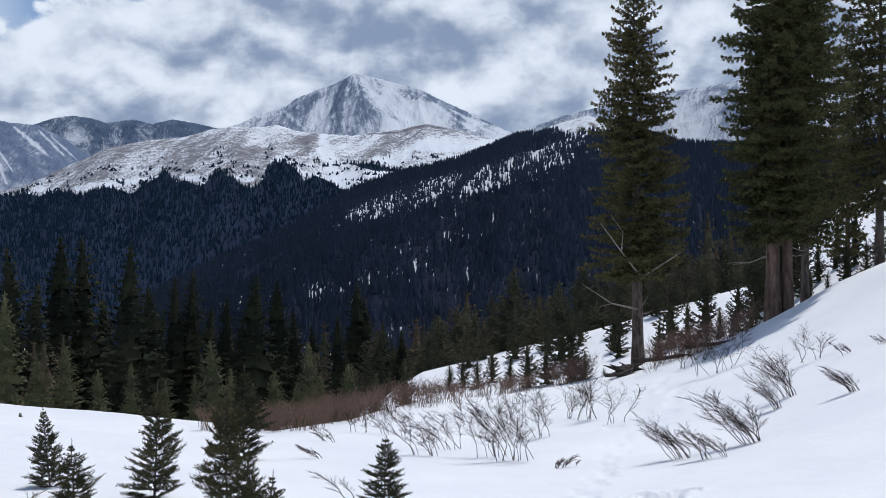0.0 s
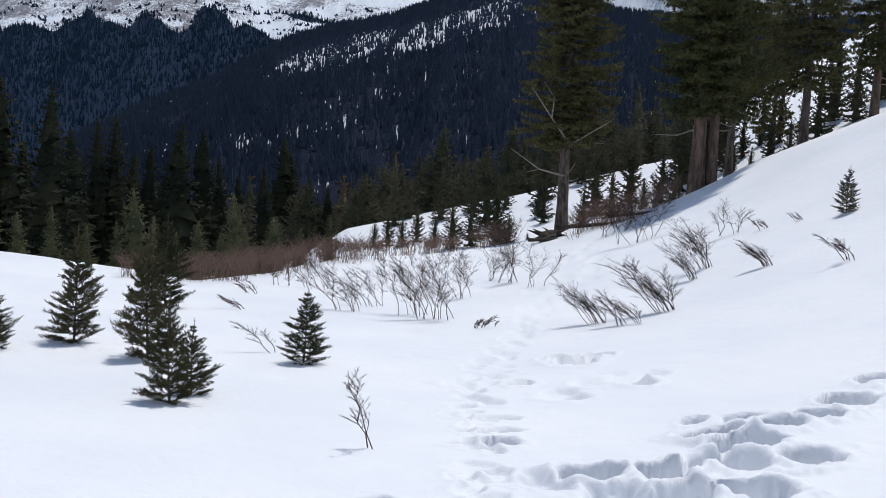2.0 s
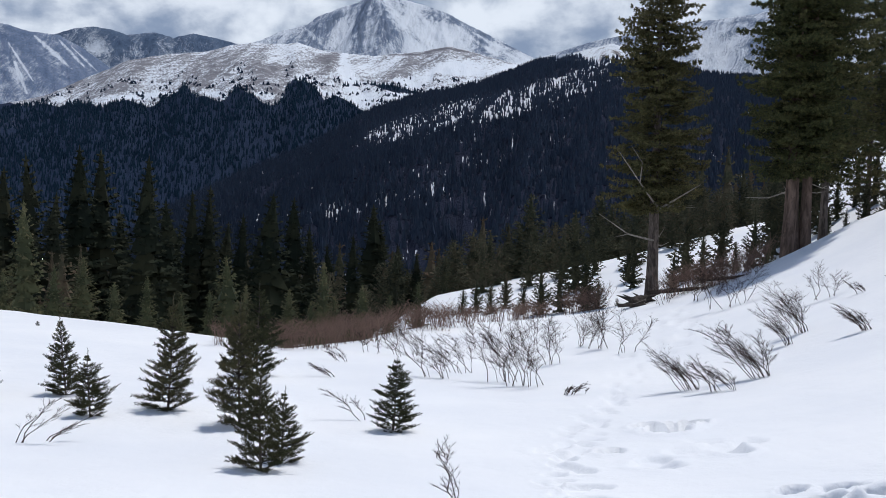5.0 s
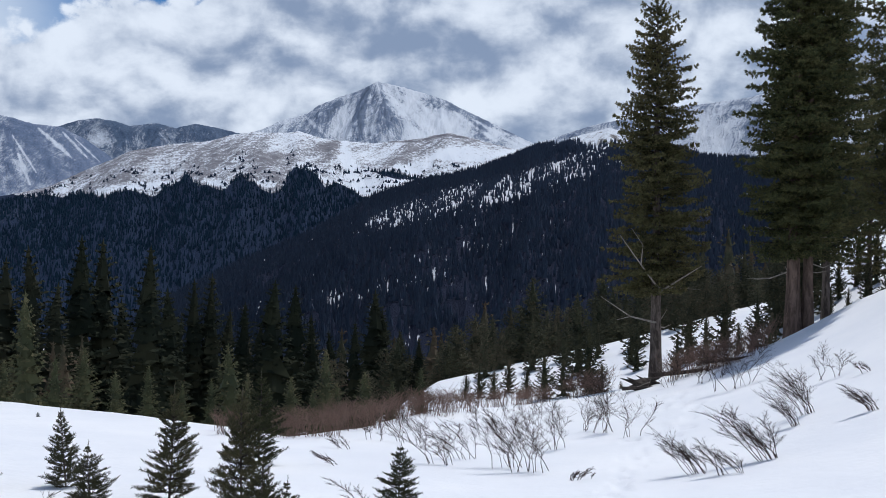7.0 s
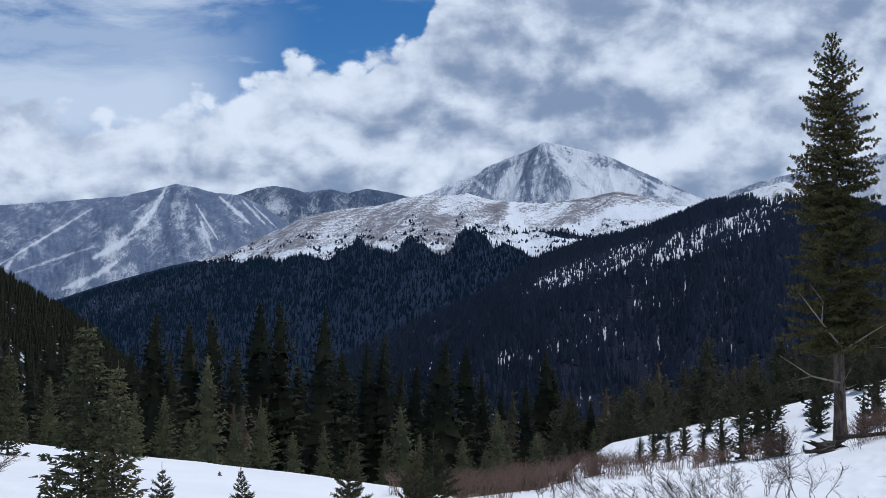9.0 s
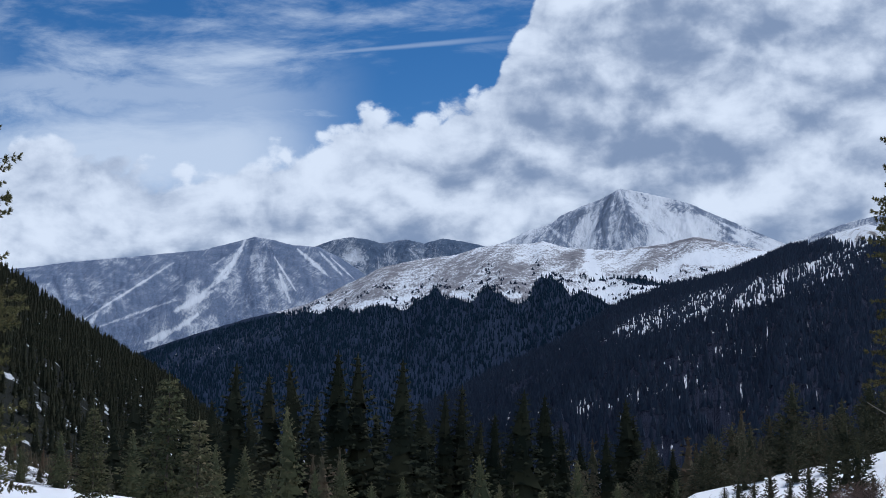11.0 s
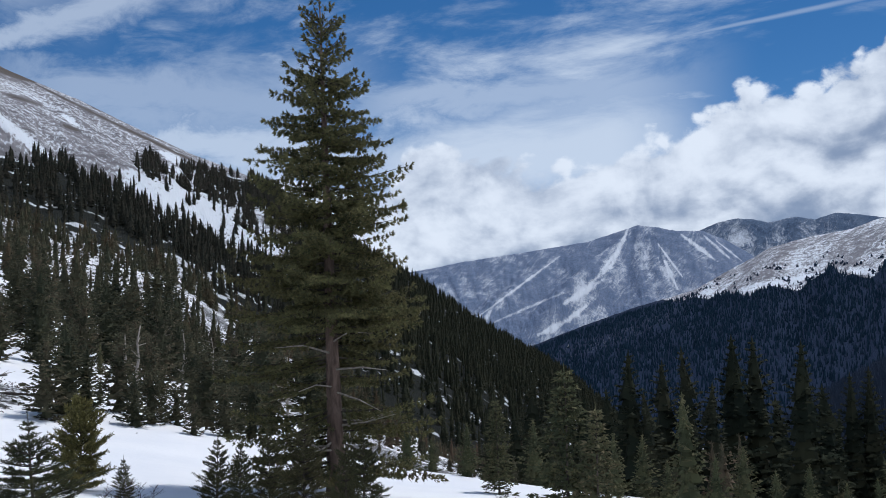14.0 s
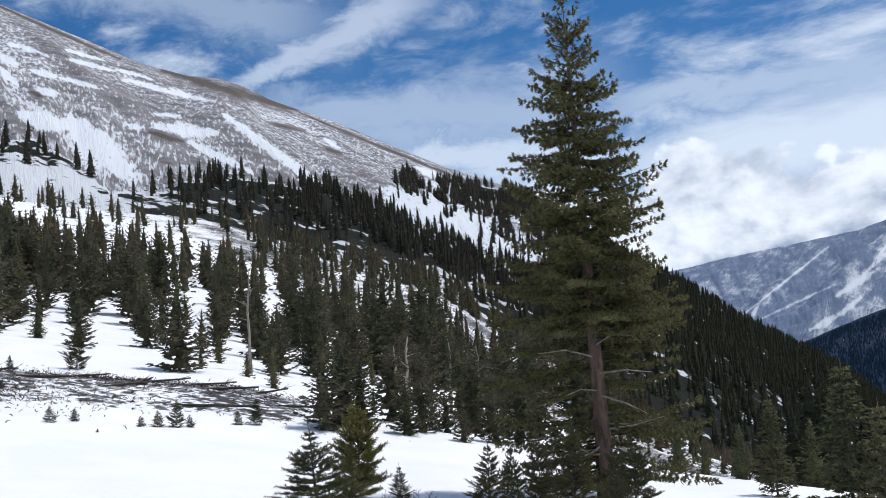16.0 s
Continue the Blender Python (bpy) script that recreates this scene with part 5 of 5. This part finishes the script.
# --- far forest, too many to count ---
def far_forest(name, label, spots, mat, tiers=2, sides=4, slim_w=(0.12, 0.2)):
    """Spots are x, y, z, height rows."""
    s = np.asarray(spots, float)
    rng = np.random.default_rng(len(s))
    n = len(s)
    vs, fs, per = [], [], tiers * (sides + 1)
    turn = rng.uniform(0, 6.28, n)
    width = s[:, 3] * rng.uniform(*slim_w, n)
    for k in range(tiers):
        q = k / max(tiers - 1, 1)
        lo, hi, w = 0.06 + 0.66 * q, min(1.0, 0.06 + 0.66 * q + 0.34 + 0.2 / tiers), width * (1 - 0.72 * q)
        if tiers == 1:
            lo, hi = 0.0, 1.0
        elif tiers == 2:
            lo, hi, w = 0.08 + 0.36 * k, 0.66 + 0.34 * k, width * (1 - 0.42 * k)
        jx, jy = rng.normal(0, 0.22, n) * width, rng.normal(0, 0.22, n) * width
        for j in range(sides):
            a = turn + 2 * math.pi * j / sides + k * 0.7
            ww = w * rng.uniform(0.45, 1.4, n)
            vs.append(np.stack([s[:, 0] + jx + ww * np.cos(a), s[:, 1] + jy + ww * np.sin(a), s[:, 2] + s[:, 3] * (lo + rng.uniform(-0.05, 0.05, n))], -1))
        vs.append(np.stack([s[:, 0], s[:, 1], s[:, 2] + s[:, 3] * hi], -1))
        o = k * (sides + 1)
        fs += [[o + j, o + (j + 1) % sides, o + sides] for j in range(sides)]
    verts = np.stack(vs, 1).reshape(-1, 3)
    faces = (np.arange(n)[:, None, None] * per + np.array(fs)[None]).reshape(-1, 3)
    return tagged(link_mesh(name, verts, faces, mat), label, "forest", kind="stuff")


def crown_stock(seed, mat, whorls=10, per=5, twigs=2, thick=2.3, **kw):
    """Vertices and faces of light one-metre conifers, to be strewn as forest."""
    stock = []
    for i in range(4):
        root = conifer("stock", 1.0, 0.25, 0.05, whorls, per, twigs, seed + i, mat, M_BARK, droop=0.3, ragged=0.5, thick=thick, trunk_r=0.012, core=0.5, clumps=0.45, **kw)
        me = next(o for o in root.children if o.name.startswith("crown")).data
        v = np.zeros(len(me.vertices) * 3)
        me.vertices.foreach_get("co", v)
        f = np.zeros(len(me.loops), np.int64)
        me.loops.foreach_get("vertex_index", f)
        stock.append((v.reshape(-1, 3), f.reshape(-1, 3)))
        retire([root])
    return stock


def strewn_forest(name, label, spots, mat, stock, seed, slim_w=(0.8, 1.7)):
    rng = np.random.default_rng(seed)
    vs, fs, o = [], [], 0
    for x, y, z, h in spots:
        v, f = stock[rng.integers(4)]
        a, w = rng.uniform(0, 6.28), h * rng.uniform(*slim_w)
        c, sn = math.cos(a), math.sin(a)
        vs.append(np.stack([x + w * (v[:, 0] * c - v[:, 1] * sn), y + w * (v[:, 0] * sn + v[:, 1] * c), z + h * v[:, 2]], -1))
        fs.append(f + o)
        o += len(v)
    return tagged(link_mesh(name, np.concatenate(vs), np.concatenate(fs), mat), label, "forest", kind="stuff")


def wooded_spots(mtn, n, az0, az1, v0, v1, h0, h1, seed, thin=0.0, sparse=True):
    rng = np.random.default_rng(seed)
    az, v = rng.uniform(az0, az1, n), v0 + (v1 - v0) * rng.random(n) ** 0.7
    x, y, z, d = mtn.at(az, v)
    w = mtn.wooded(az, z, d, sparse)
    clear = 0.6 * fbm(x * 0.012, y * 0.012, 4, seed) + 1.2 * fbm(x * 0.07, y * 0.07, 2, seed + 1)
    ok = (rng.random(n) < np.clip(w * 1.3, 0, 1)) & (clear < thin - 0.2 * (1 - np.clip(w, 0, 1)))
    return np.stack([x, y, z - 0.5, rng.uniform(h0, h1, n)], -1)[ok]


def ground_spots(n, az0, az1, d0, d1, h0, h1, seed, scale, level):
    rng = np.random.default_rng(seed)
    az, d = rng.uniform(az0, az1, n), np.sqrt(rng.uniform(d0 * d0, d1 * d1, n))
    x, y = -d * np.sin(np.radians(az)), d * np.cos(np.radians(az))
    ok = fbm(x * scale, y * scale, 3, seed) + rng.uniform(-0.06, 0.06, n) > level
    return np.stack([x, y, ground_z(az, d) - 0.3, rng.uniform(h0, h1, n)], -1)[ok]


def under_el(spots):
    """Lower those trees of the valley that would tower over the spires."""
    d = np.hypot(spots[:, 0], spots[:, 1])
    el = np.interp(np.degrees(np.arctan2(-spots[:, 0], spots[:, 1])), (-14, -9, -5, -2, 1, 3), (1.5, 0.3, -1.2, -2.4, -3.4, -4.2))
    top = EYE + d * np.tan(np.radians(el))
    spots[:, 3] = np.minimum(spots[:, 3], np.maximum(top - spots[:, 2], 2.5) * (0.85 + 0.3 * np.sin(spots[:, 0] * 7)))
    return spots


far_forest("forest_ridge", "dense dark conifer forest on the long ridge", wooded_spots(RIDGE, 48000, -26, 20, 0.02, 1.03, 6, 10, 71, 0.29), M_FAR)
far_forest("forest_hill", "dark conifer forest below the tundra hill, tinted blue for haze", wooded_spots(HILL, 36000, -8, 36, 0.05, 0.9, 8, 13, 72, 0.4), M_FAR_B, 1)
STOCK = crown_stock(700, M_NEEDLE_D, bulge=0.8)
LIGHT = crown_stock(740, M_FAR_L, 8, 4, 1, thick=2.6, bulge=0.7)
strewn_forest("forest_flank", "dense dark conifer forest on the valley flank", wooded_spots(LEFT, 7000, 17, 41, 0.0, 1.02, 5, 9, 85, 0.45), M_NEEDLE_S, LIGHT, 6)
strewn_forest("forest_left", "conifer forest climbing the scree mountain", wooded_spots(LEFT, 4200, 36, 74, 0.0, 0.5, 4.5, 9, 76, 0.0), M_FAR_L, LIGHT, 3)
strewn_forest("forest_tree_line", "dark conifers thinning out towards the tree line", wooded_spots(LEFT, 5200, 38, 74, 0.12, 0.99, 4.5, 8.5, 73, 0.16), M_FAR_L, LIGHT, 4)
strewn_forest("forest_belt", "dense dark conifer belt below the scree", wooded_spots(LEFT, 5600, 37, 59.5, 0.06, 0.6, 5, 8.5, 79, 0.4), M_FAR_L, LIGHT, 5)
strewn_forest("forest_open", "clumps of dark conifers on the snow beside the scree", wooded_spots(LEFT, 1900, 38.5, 48, 0.3, 1.0, 5, 9.5, 95, -0.1, False), M_FAR_L, STOCK, 7, (1.5, 2.6))
strewn_forest("forest_valley", "dense dark spruce forest on the valley side", under_el(np.concatenate([ground_spots(460, -17, 37, 96, 230, 7, 11, 74, 0.03, -0.5), ground_spots(520, 17, 41, 62, 300, 3.5, 6.5, 91, 0.03, -0.6)])), M_NEEDLE_D, STOCK, 1)
strewn_forest("forest_hillside", "spruce forest on the snowy hillside", np.concatenate(
    [ground_spots(380, 34, 73, 90, 140, 2.2, 5.5, 77, 0.06, 0.03), ground_spots(600, 36, 74, 125, 320, 3, 7.5, 75, 0.03, 0.03), ground_spots(170, 36, 54, 95, 320, 3, 7, 78, 0.03, -0.05), ground_spots(330, 53, 74, 92, 190, 2.4, 6, 82, 0.05, 0.0)]), M_NEEDLE_D, STOCK, 2)

rk = np.random.default_rng(88)
kaz, kv = rk.uniform(-1, 24, 5200), rk.uniform(0.55, 0.93, 5200)
kx, ky, kz, kd = HILL.at(kaz, kv)
kel = np.degrees(np.arctan2(kz - EYE, kd)) - np.interp(kaz, HILL.tl[:, 0], HILL.tl[:, 1])
kin = (kel > -0.3) & (kel < 1.0) & (rk.random(5200) < np.exp(-np.clip(kel, 0, 2) * 0.8)) & (fbm(kaz * 2.4, kv * 40, 3, 5) > 0.07)
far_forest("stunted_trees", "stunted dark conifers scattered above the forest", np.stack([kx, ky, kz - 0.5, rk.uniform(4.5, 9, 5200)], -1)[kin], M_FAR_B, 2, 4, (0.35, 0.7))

# ================= shrubs, dead wood =================


def willow_stem(rng, lean, h, bend, r0, twigs, reach):
    """One bare stem with side twigs, leaning (across, along), from the origin."""
    pts, radii = [], []
    dx, dy = lean
    for k in range(6):
        f = k / 5
        pts.append((dx * h * f + rng.uniform(-1, 1) * 0.075 * h, dy * h * f + rng.uniform(-1, 1) * 0.075 * h, h * (f - bend * f * f) - 0.04 * (k == 0)))
        radii.append(r0 * (1 - 0.75 * f))
    items = [tapered(pts, radii, 4)]
    for _ in range(twigs):
        f = rng.uniform(0.25, 0.98)
        k = min(int(f * 5), 4)
        p = np.array(pts[k]) + (np.array(pts[k + 1]) - np.array(pts[k])) * (f * 5 - k)
        L = reach * h * rng.uniform(0.2, 0.55) * (1.15 - 0.6 * f)
        d = np.array([dx * 0.6 + rng.uniform(-0.8, 0.8), dy * 0.6 + rng.uniform(-0.6, 0.6), rng.uniform(0.3, 0.9) - bend])
        q = p + d * L * 0.55 + np.array([rng.uniform(-1, 1), rng.uniform(-1, 1), 0.3]) * 0.06 * L
        items.append(tapered([p, q, p + d * L], [r0 * 0.40, r0 * 0.30, r0 * 0.14], 3))
        for _ in range(3):
            e = d + np.array([rng.uniform(-0.6, 0.6), rng.uniform(-0.6, 0.6), rng.uniform(-0.1, 0.4)])
            items.append(tapered([q, q + e * L * rng.uniform(0.25, 0.5)], [r0 * 0.25, r0 * 0.1], 3))
    return join(items)


def willow(az, d, h, lean, stems, spread, seed, label, mat=None, twigs=26, bend=0.12, r0=0.0046, fan=0.5, reach=1.0):
    rng = random.Random(seed)
    root = new("willow_shrub")
    for i in range(stems):
        a = lean + rng.uniform(-fan, fan)
        v, f = willow_stem(rng, (a, rng.uniform(-0.25, 0.25)), h * rng.uniform(0.75, 1.4), bend, r0 * rng.uniform(0.8, 1.3), twigs, reach)
        off = (rng.uniform(-spread, spread), rng.uniform(-spread, spread) * 0.6, 0)
        link_mesh("stem", v + np.array(off), f, mat or M_TWIG, root)
    return tagged(stand(root, az, d, 0, 1, 0.0), label, "shrub", "willow shrubs")


BENT = "bare dark willow shrub bent over by snow"
UPRIGHT = "bare upright willow shrub with fine twigs in snow"
for k, (az, d, h, lean, stems, spread) in enumerate([
        (-11.6, 13.7, 0.46, -0.85, 9, 0.12), (-14.8, 14.1, 0.52, -0.75, 12, 0.14), (-13.2, 13.4, 0.34, -1.0, 7, 0.16), (-16.6, 17.3, 0.70, -0.5, 9, 0.10), (-16.1, 16.5, 0.45, -0.7, 6, 0.12),
        (-19.6, 16.2, 0.28, -1.3, 8, 0.10), (-19.2, 19.9, 0.17, -1.2, 4, 0.08), (-20.8, 19.5, 0.12, -1.2, 3, 0.08), (-23.5, 15.1, 0.24, -1.0, 4, 0.22), (-6.0, 14.0, 0.14, 0.9, 7, 0.14)]):
    willow(az, d, h * 0.88, lean * 0.85, stems + 2, spread, 300 + k, BENT, bend=0.16, fan=0.4)
for k, (az, d, h, lean, stems, spread) in enumerate([
        (-3.6, 15.1, 0.78, -0.35, 10, 0.22), (-2.6, 15.8, 0.66, -0.3, 7, 0.2), (-5.0, 17.9, 0.62, -0.12, 5, 0.16), (-6.1, 21, 0.62, 0.05, 6, 0.25), (-7.2, 20.3, 0.84, -0.05, 8, 0.22),
        (-8.5, 18.8, 0.52, 0.1, 4, 0.2), (0.9, 15.9, 0.52, -0.55, 8, 0.18), (-0.4, 16.9, 0.45, -0.6, 7, 0.2), (4.3, 11.3, 0.26, -0.9, 2, 0.05), (6.4, 15.4, 0.14, -1.5, 5, 0.2), (5.5, 18.0, 0.2, -1.0, 5, 0.25),
        (-13.1, 23.5, 0.72, -0.1, 10, 0.4), (-11.8, 26.5, 0.62, 0.0, 9, 0.5), (-10.4, 28, 0.55, -0.2, 6, 0.4), (-17.6, 20.5, 0.5, -0.1, 5, 0.15), (2.2, 19.5, 0.4, -0.3, 6, 0.3), (3.8, 19.8, 0.3, -0.4, 5, 0.3),
        (-1.9, 21.5, 0.4, -0.2, 6, 0.4), (-4.2, 22.5, 0.5, -0.1, 7, 0.4), (47.3, 16.5, 0.4, 0.3, 6, 0.3), (30.8, 17.2, 0.35, 0.4, 5, 0.3)]):
    willow(az, d, h, lean, stems, spread, 340 + k, UPRIGHT)
willow(20.9, 9.6, 0.26, 0.9, 3, 0.05, 380, "thin bare willow twigs arching over snow", twigs=14, r0=0.004)
willow(19.5, 9.7, 0.18, 1.4, 3, 0.05, 381, "thin bare willow twigs arching over snow", twigs=14, r0=0.004)
willow(-0.62, 7.1, 0.5, -0.32, 3, 0.006, 382, "lone thin bare willow sprig leaning out of snow", twigs=24, r0=0.004, bend=0.02, fan=0.06, reach=0.5)
willow(0.4, 9.3, 0.16, 0.0, 3, 0.05, 383, "tips of bare twigs showing above snow", twigs=4, r0=0.004)


def thicket(az, d, h, width, depth, count, seed):
    """A dense reddish willow clump."""
    rng = random.Random(seed)
    items = []
    for _ in range(int(count * 1.3)):
        hh = h * rng.uniform(0.55, 1.1)
        x, y = rng.uniform(-1, 1) * width, rng.uniform(-1, 1) * depth
        dx, dy = rng.uniform(-0.7, 0.7), rng.uniform(-0.7, 0.7)
        p, m, q = np.array([x, y, -0.25]), np.array([x + dx * hh * 0.5, y + dy * hh * 0.5, hh * 0.55]), np.array([x + dx * hh, y + dy * hh, hh])
        items.append(tapered([p, m, q], [0.005, 0.004, 0.002], 3))
        for _ in range(6):
            e = np.array([rng.uniform(-0.8, 0.8), rng.uniform(-0.8, 0.8), rng.uniform(0.2, 0.8)]) * hh * 0.45
            b = m + (q - m) * rng.random()
            items.append(tapered([b, b + e], [0.004, 0.0015], 3))
    v, f = join(items)
    # follow the ground under the clump
    x0, y0 = place(az, d)
    ca, sa = math.cos(radians(az)), math.sin(radians(az))
    gx, gy = x0 + v[:, 0] * ca - v[:, 1] * sa, y0 + v[:, 0] * sa + v[:, 1] * ca
    gd, ga = np.hypot(gx, gy), np.degrees(np.arctan2(-gx, gy))
    z0 = float(ground_z(az, d)[0])
    v[:, 2] += ground_z(ga, gd) - z0
    ob = link_mesh("willow_thicket", v, f, M_WILLOW)
    ob.matrix_basis = pose(x0, y0, z0, 0, 0, az)
    return tagged(ob, "dense reddish-brown bare willow thicket along the snow edge", "thicket", "willow thickets")


for k, (az, d, h, w, dep, n) in enumerate([
        (7.6, 20.4, 0.42, 0.6, 0.5, 80), (6.2, 22.4, 0.5, 0.9, 0.6, 120), (4.4, 24.6, 0.55, 0.9, 0.6, 120), (2.6, 27, 0.55, 1.0, 0.7, 130), (0.8, 28, 0.45, 0.8, 0.7, 120),
        (-1.6, 32, 0.42, 1.0, 0.7, 120), (-3.6, 34, 0.5, 0.6, 0.6, 90), (-6.2, 34.5, 0.65, 0.6, 0.5, 120), (-11.7, 29.5, 0.62, 0.8, 0.6, 170), (-13.0, 29, 0.4, 0.6, 0.5, 90), (11.0, 20, 0.35, 0.3, 0.3, 45),
        (-14.3, 30.5, 0.6, 0.3, 0.4, 60)]):
    thicket(az, d, h, w, dep, n, 400 + k)


def log(az, d, length, r, turn, tilt, seed, label, name="fallen_log", lift=0.0):
    rng = random.Random(seed)
    pts = [(length * (k / 6 - 0.5), rng.uniform(-1, 1) * r * 0.5, r * 0.7 + rng.uniform(-0.2, 0.2) * r) for k in range(7)]
    root = new(name)
    link_mesh("trunk", *tapered(pts, [r * (1 - 0.09 * k) for k in range(7)], 8), M_LOG, root, smooth=True)
    for i in range(4):
        x = length * rng.uniform(-0.3, 0.45)
        q = (x, 0, r)
        e = (x + rng.uniform(0.1, 0.4), rng.uniform(-0.3, 0.3), r + rng.uniform(0.05, 0.2))
        link_mesh("branch_stub", *tapered([q, e], [r * 0.25, r * 0.06], 4), M_GREY, root)
    x, y = place(az, d)
    root.matrix_basis = pose(x, y, float(ground_z(az, d)[0]) + lift, 0, tilt, az + turn)
    return tagged(root, label, "log", "fallen logs")


LOGS = "dark fallen log half buried in snow"
for k, (az, d, L, r, turn, tilt) in enumerate([
        (57.0, 32.2, 3.6, 0.06, -30, 4), (55.8, 36, 2.4, 0.06, -18, 1), (58.6, 38, 2.0, 0.05, 14, -2), (64.0, 36, 2.2, 0.06, -35, 4), (52.5, 34, 2.4, 0.05, -35, 4), (60.5, 35, 1.4, 0.05, 20, -3),
        (56.6, 39, 2.2, 0.05, -10, 0), (53.8, 37.5, 1.8, 0.05, 25, -4), (62.0, 39, 1.6, 0.05, -8, 0), (66.0, 38, 1.5, 0.05, 12, 0),
        (-11.4, 29.6, 2.2, 0.06, 6, -7), (-13.4, 29.2, 1.6, 0.05, 8, -8), (-8.9, 29.2, 1.0, 0.05, 10, -3)]):
    log(az, d, L, r, turn, tilt, 500 + k, LOGS)


def root_wad(az, d, size, seed):
    rng = random.Random(seed)
    root = new("upturned_stump")
    bm = bmesh.new()
    bmesh.ops.create_icosphere(bm, subdivisions=3, radius=size * 0.5)
    for v in bm.verts:
        n = noise.fractal(v.co * 3.1 / size + Vector((seed, 0, 0)), 1.0, 2.0, 4)
        v.co *= 1 + 0.5 * n
        v.co.z *= 0.6
    me = bpy.data.meshes.new("stump")
    bm.to_mesh(me)
    bm.free()
    me.materials.append(M_LOG)
    ob = new("stump", me)
    ob.parent, ob.location = root, (0, 0, size * 0.2)
    for i in range(10):
        a = rng.uniform(0, 6.28)
        e = Vector((math.cos(a) * size, math.sin(a) * size * 0.6, rng.uniform(0.0, 0.7) * size))
        link_mesh("root", *tapered([(0, 0, size * 0.2), e * 0.6 + Vector((0, 0, 0.1 * size)), e], [size * 0.12, size * 0.07, size * 0.015], 5), M_LOG, root)
    return tagged(stand(root, az, d, 0, 1, 0.0), "dark upturned stump with broken roots at a tree's foot", "stump")


root_wad(-8.8, 29.5, 0.5, 3)
root_wad(-9.2, 29.8, 0.38, 8)
root_wad(59.4, 36.0, 0.36, 12)
root_wad(65.9, 33.5, 0.32, 15)


def snag(az, d, h, r, tilt, seed):
    rng = random.Random(seed)
    root = new("dead_snag")
    pts = [(rng.uniform(-0.04, 0.04) * h * k / 5, rng.uniform(-0.03, 0.03) * h * k / 5, h * k / 5 - 0.1 * (k == 0)) for k in range(6)]
    link_mesh("trunk", *tapered(pts, [r * (1 - 0.15 * k) for k in range(6)], 7), M_GREY, root, smooth=True)
    for i in range(6):
        f = rng.uniform(0.4, 0.95)
        a = rng.uniform(0, 6.28)
        p = Vector((0, 0, h * f))
        link_mesh("dead_branch", *tapered([p, p + Vector((math.cos(a), math.sin(a), rng.uniform(0.2, 0.9))) * h * 0.12], [r * 0.3, r * 0.08], 4), M_GREY, root)
    return tagged(stand(root, az, d, seed * 40, 1, 0.0, 1, (0, tilt)), "bare grey dead tree trunk among spruces", "snag", "dead snags")


for k, (az, d, h, r, tilt) in enumerate([(46.8, 45, 3.0, 0.09, -2), (47.3, 46, 2.6, 0.08, -4), (44.7, 52, 3.0, 0.08, 2), (45.6, 55, 2.8, 0.07, 1), (39.8, 36, 2.8, 0.06, 2), (54.3, 48, 4.2, 0.08, 0), (43.2, 56, 3.2, 0.07, 3)]):
    snag(az, d, h, r, tilt, 600 + k)


def brush(n, az0, az1, d0, d1, seed):
    """Broken sticks and brush strewn in heaps over the slide."""
    rng = np.random.default_rng(seed)
    heaps = [(rng.uniform(az0, az1), rng.uniform(d0, d1), rng.uniform(0.5, 1.6)) for _ in range(60)]
    items = []
    for i in range(n):
        a, r, wide = heaps[rng.integers(len(heaps))]
        x, y = place(a, r)
        x, y = x + rng.normal(0, wide), y + rng.normal(0, wide * 0.7)
        dd, aa = math.hypot(x, y), math.degrees(math.atan2(-x, y))
        p = np.array([x, y, float(land(aa, dd)) + float(rng.uniform(-0.04, 0.05))])
        t, L = rng.uniform(0, 6.28), rng.uniform(0.05, 0.22)
        e = p + np.array([math.cos(t) * L, math.sin(t) * L * 0.6, rng.uniform(-0.04, 0.08)])
        w = rng.uniform(0.005, 0.018)
        items.append(tapered([p, (p + e) / 2 + (0, 0, 0.03), e], [w, w * 0.8, w * 0.3], 3))
    return tagged(link_mesh("slide_debris", *join(items), M_TWIG), "broken sticks and brush strewn over dirty snow", "debris", kind="stuff")


brush(2600, 49, 70, 31.0, 41, 9)
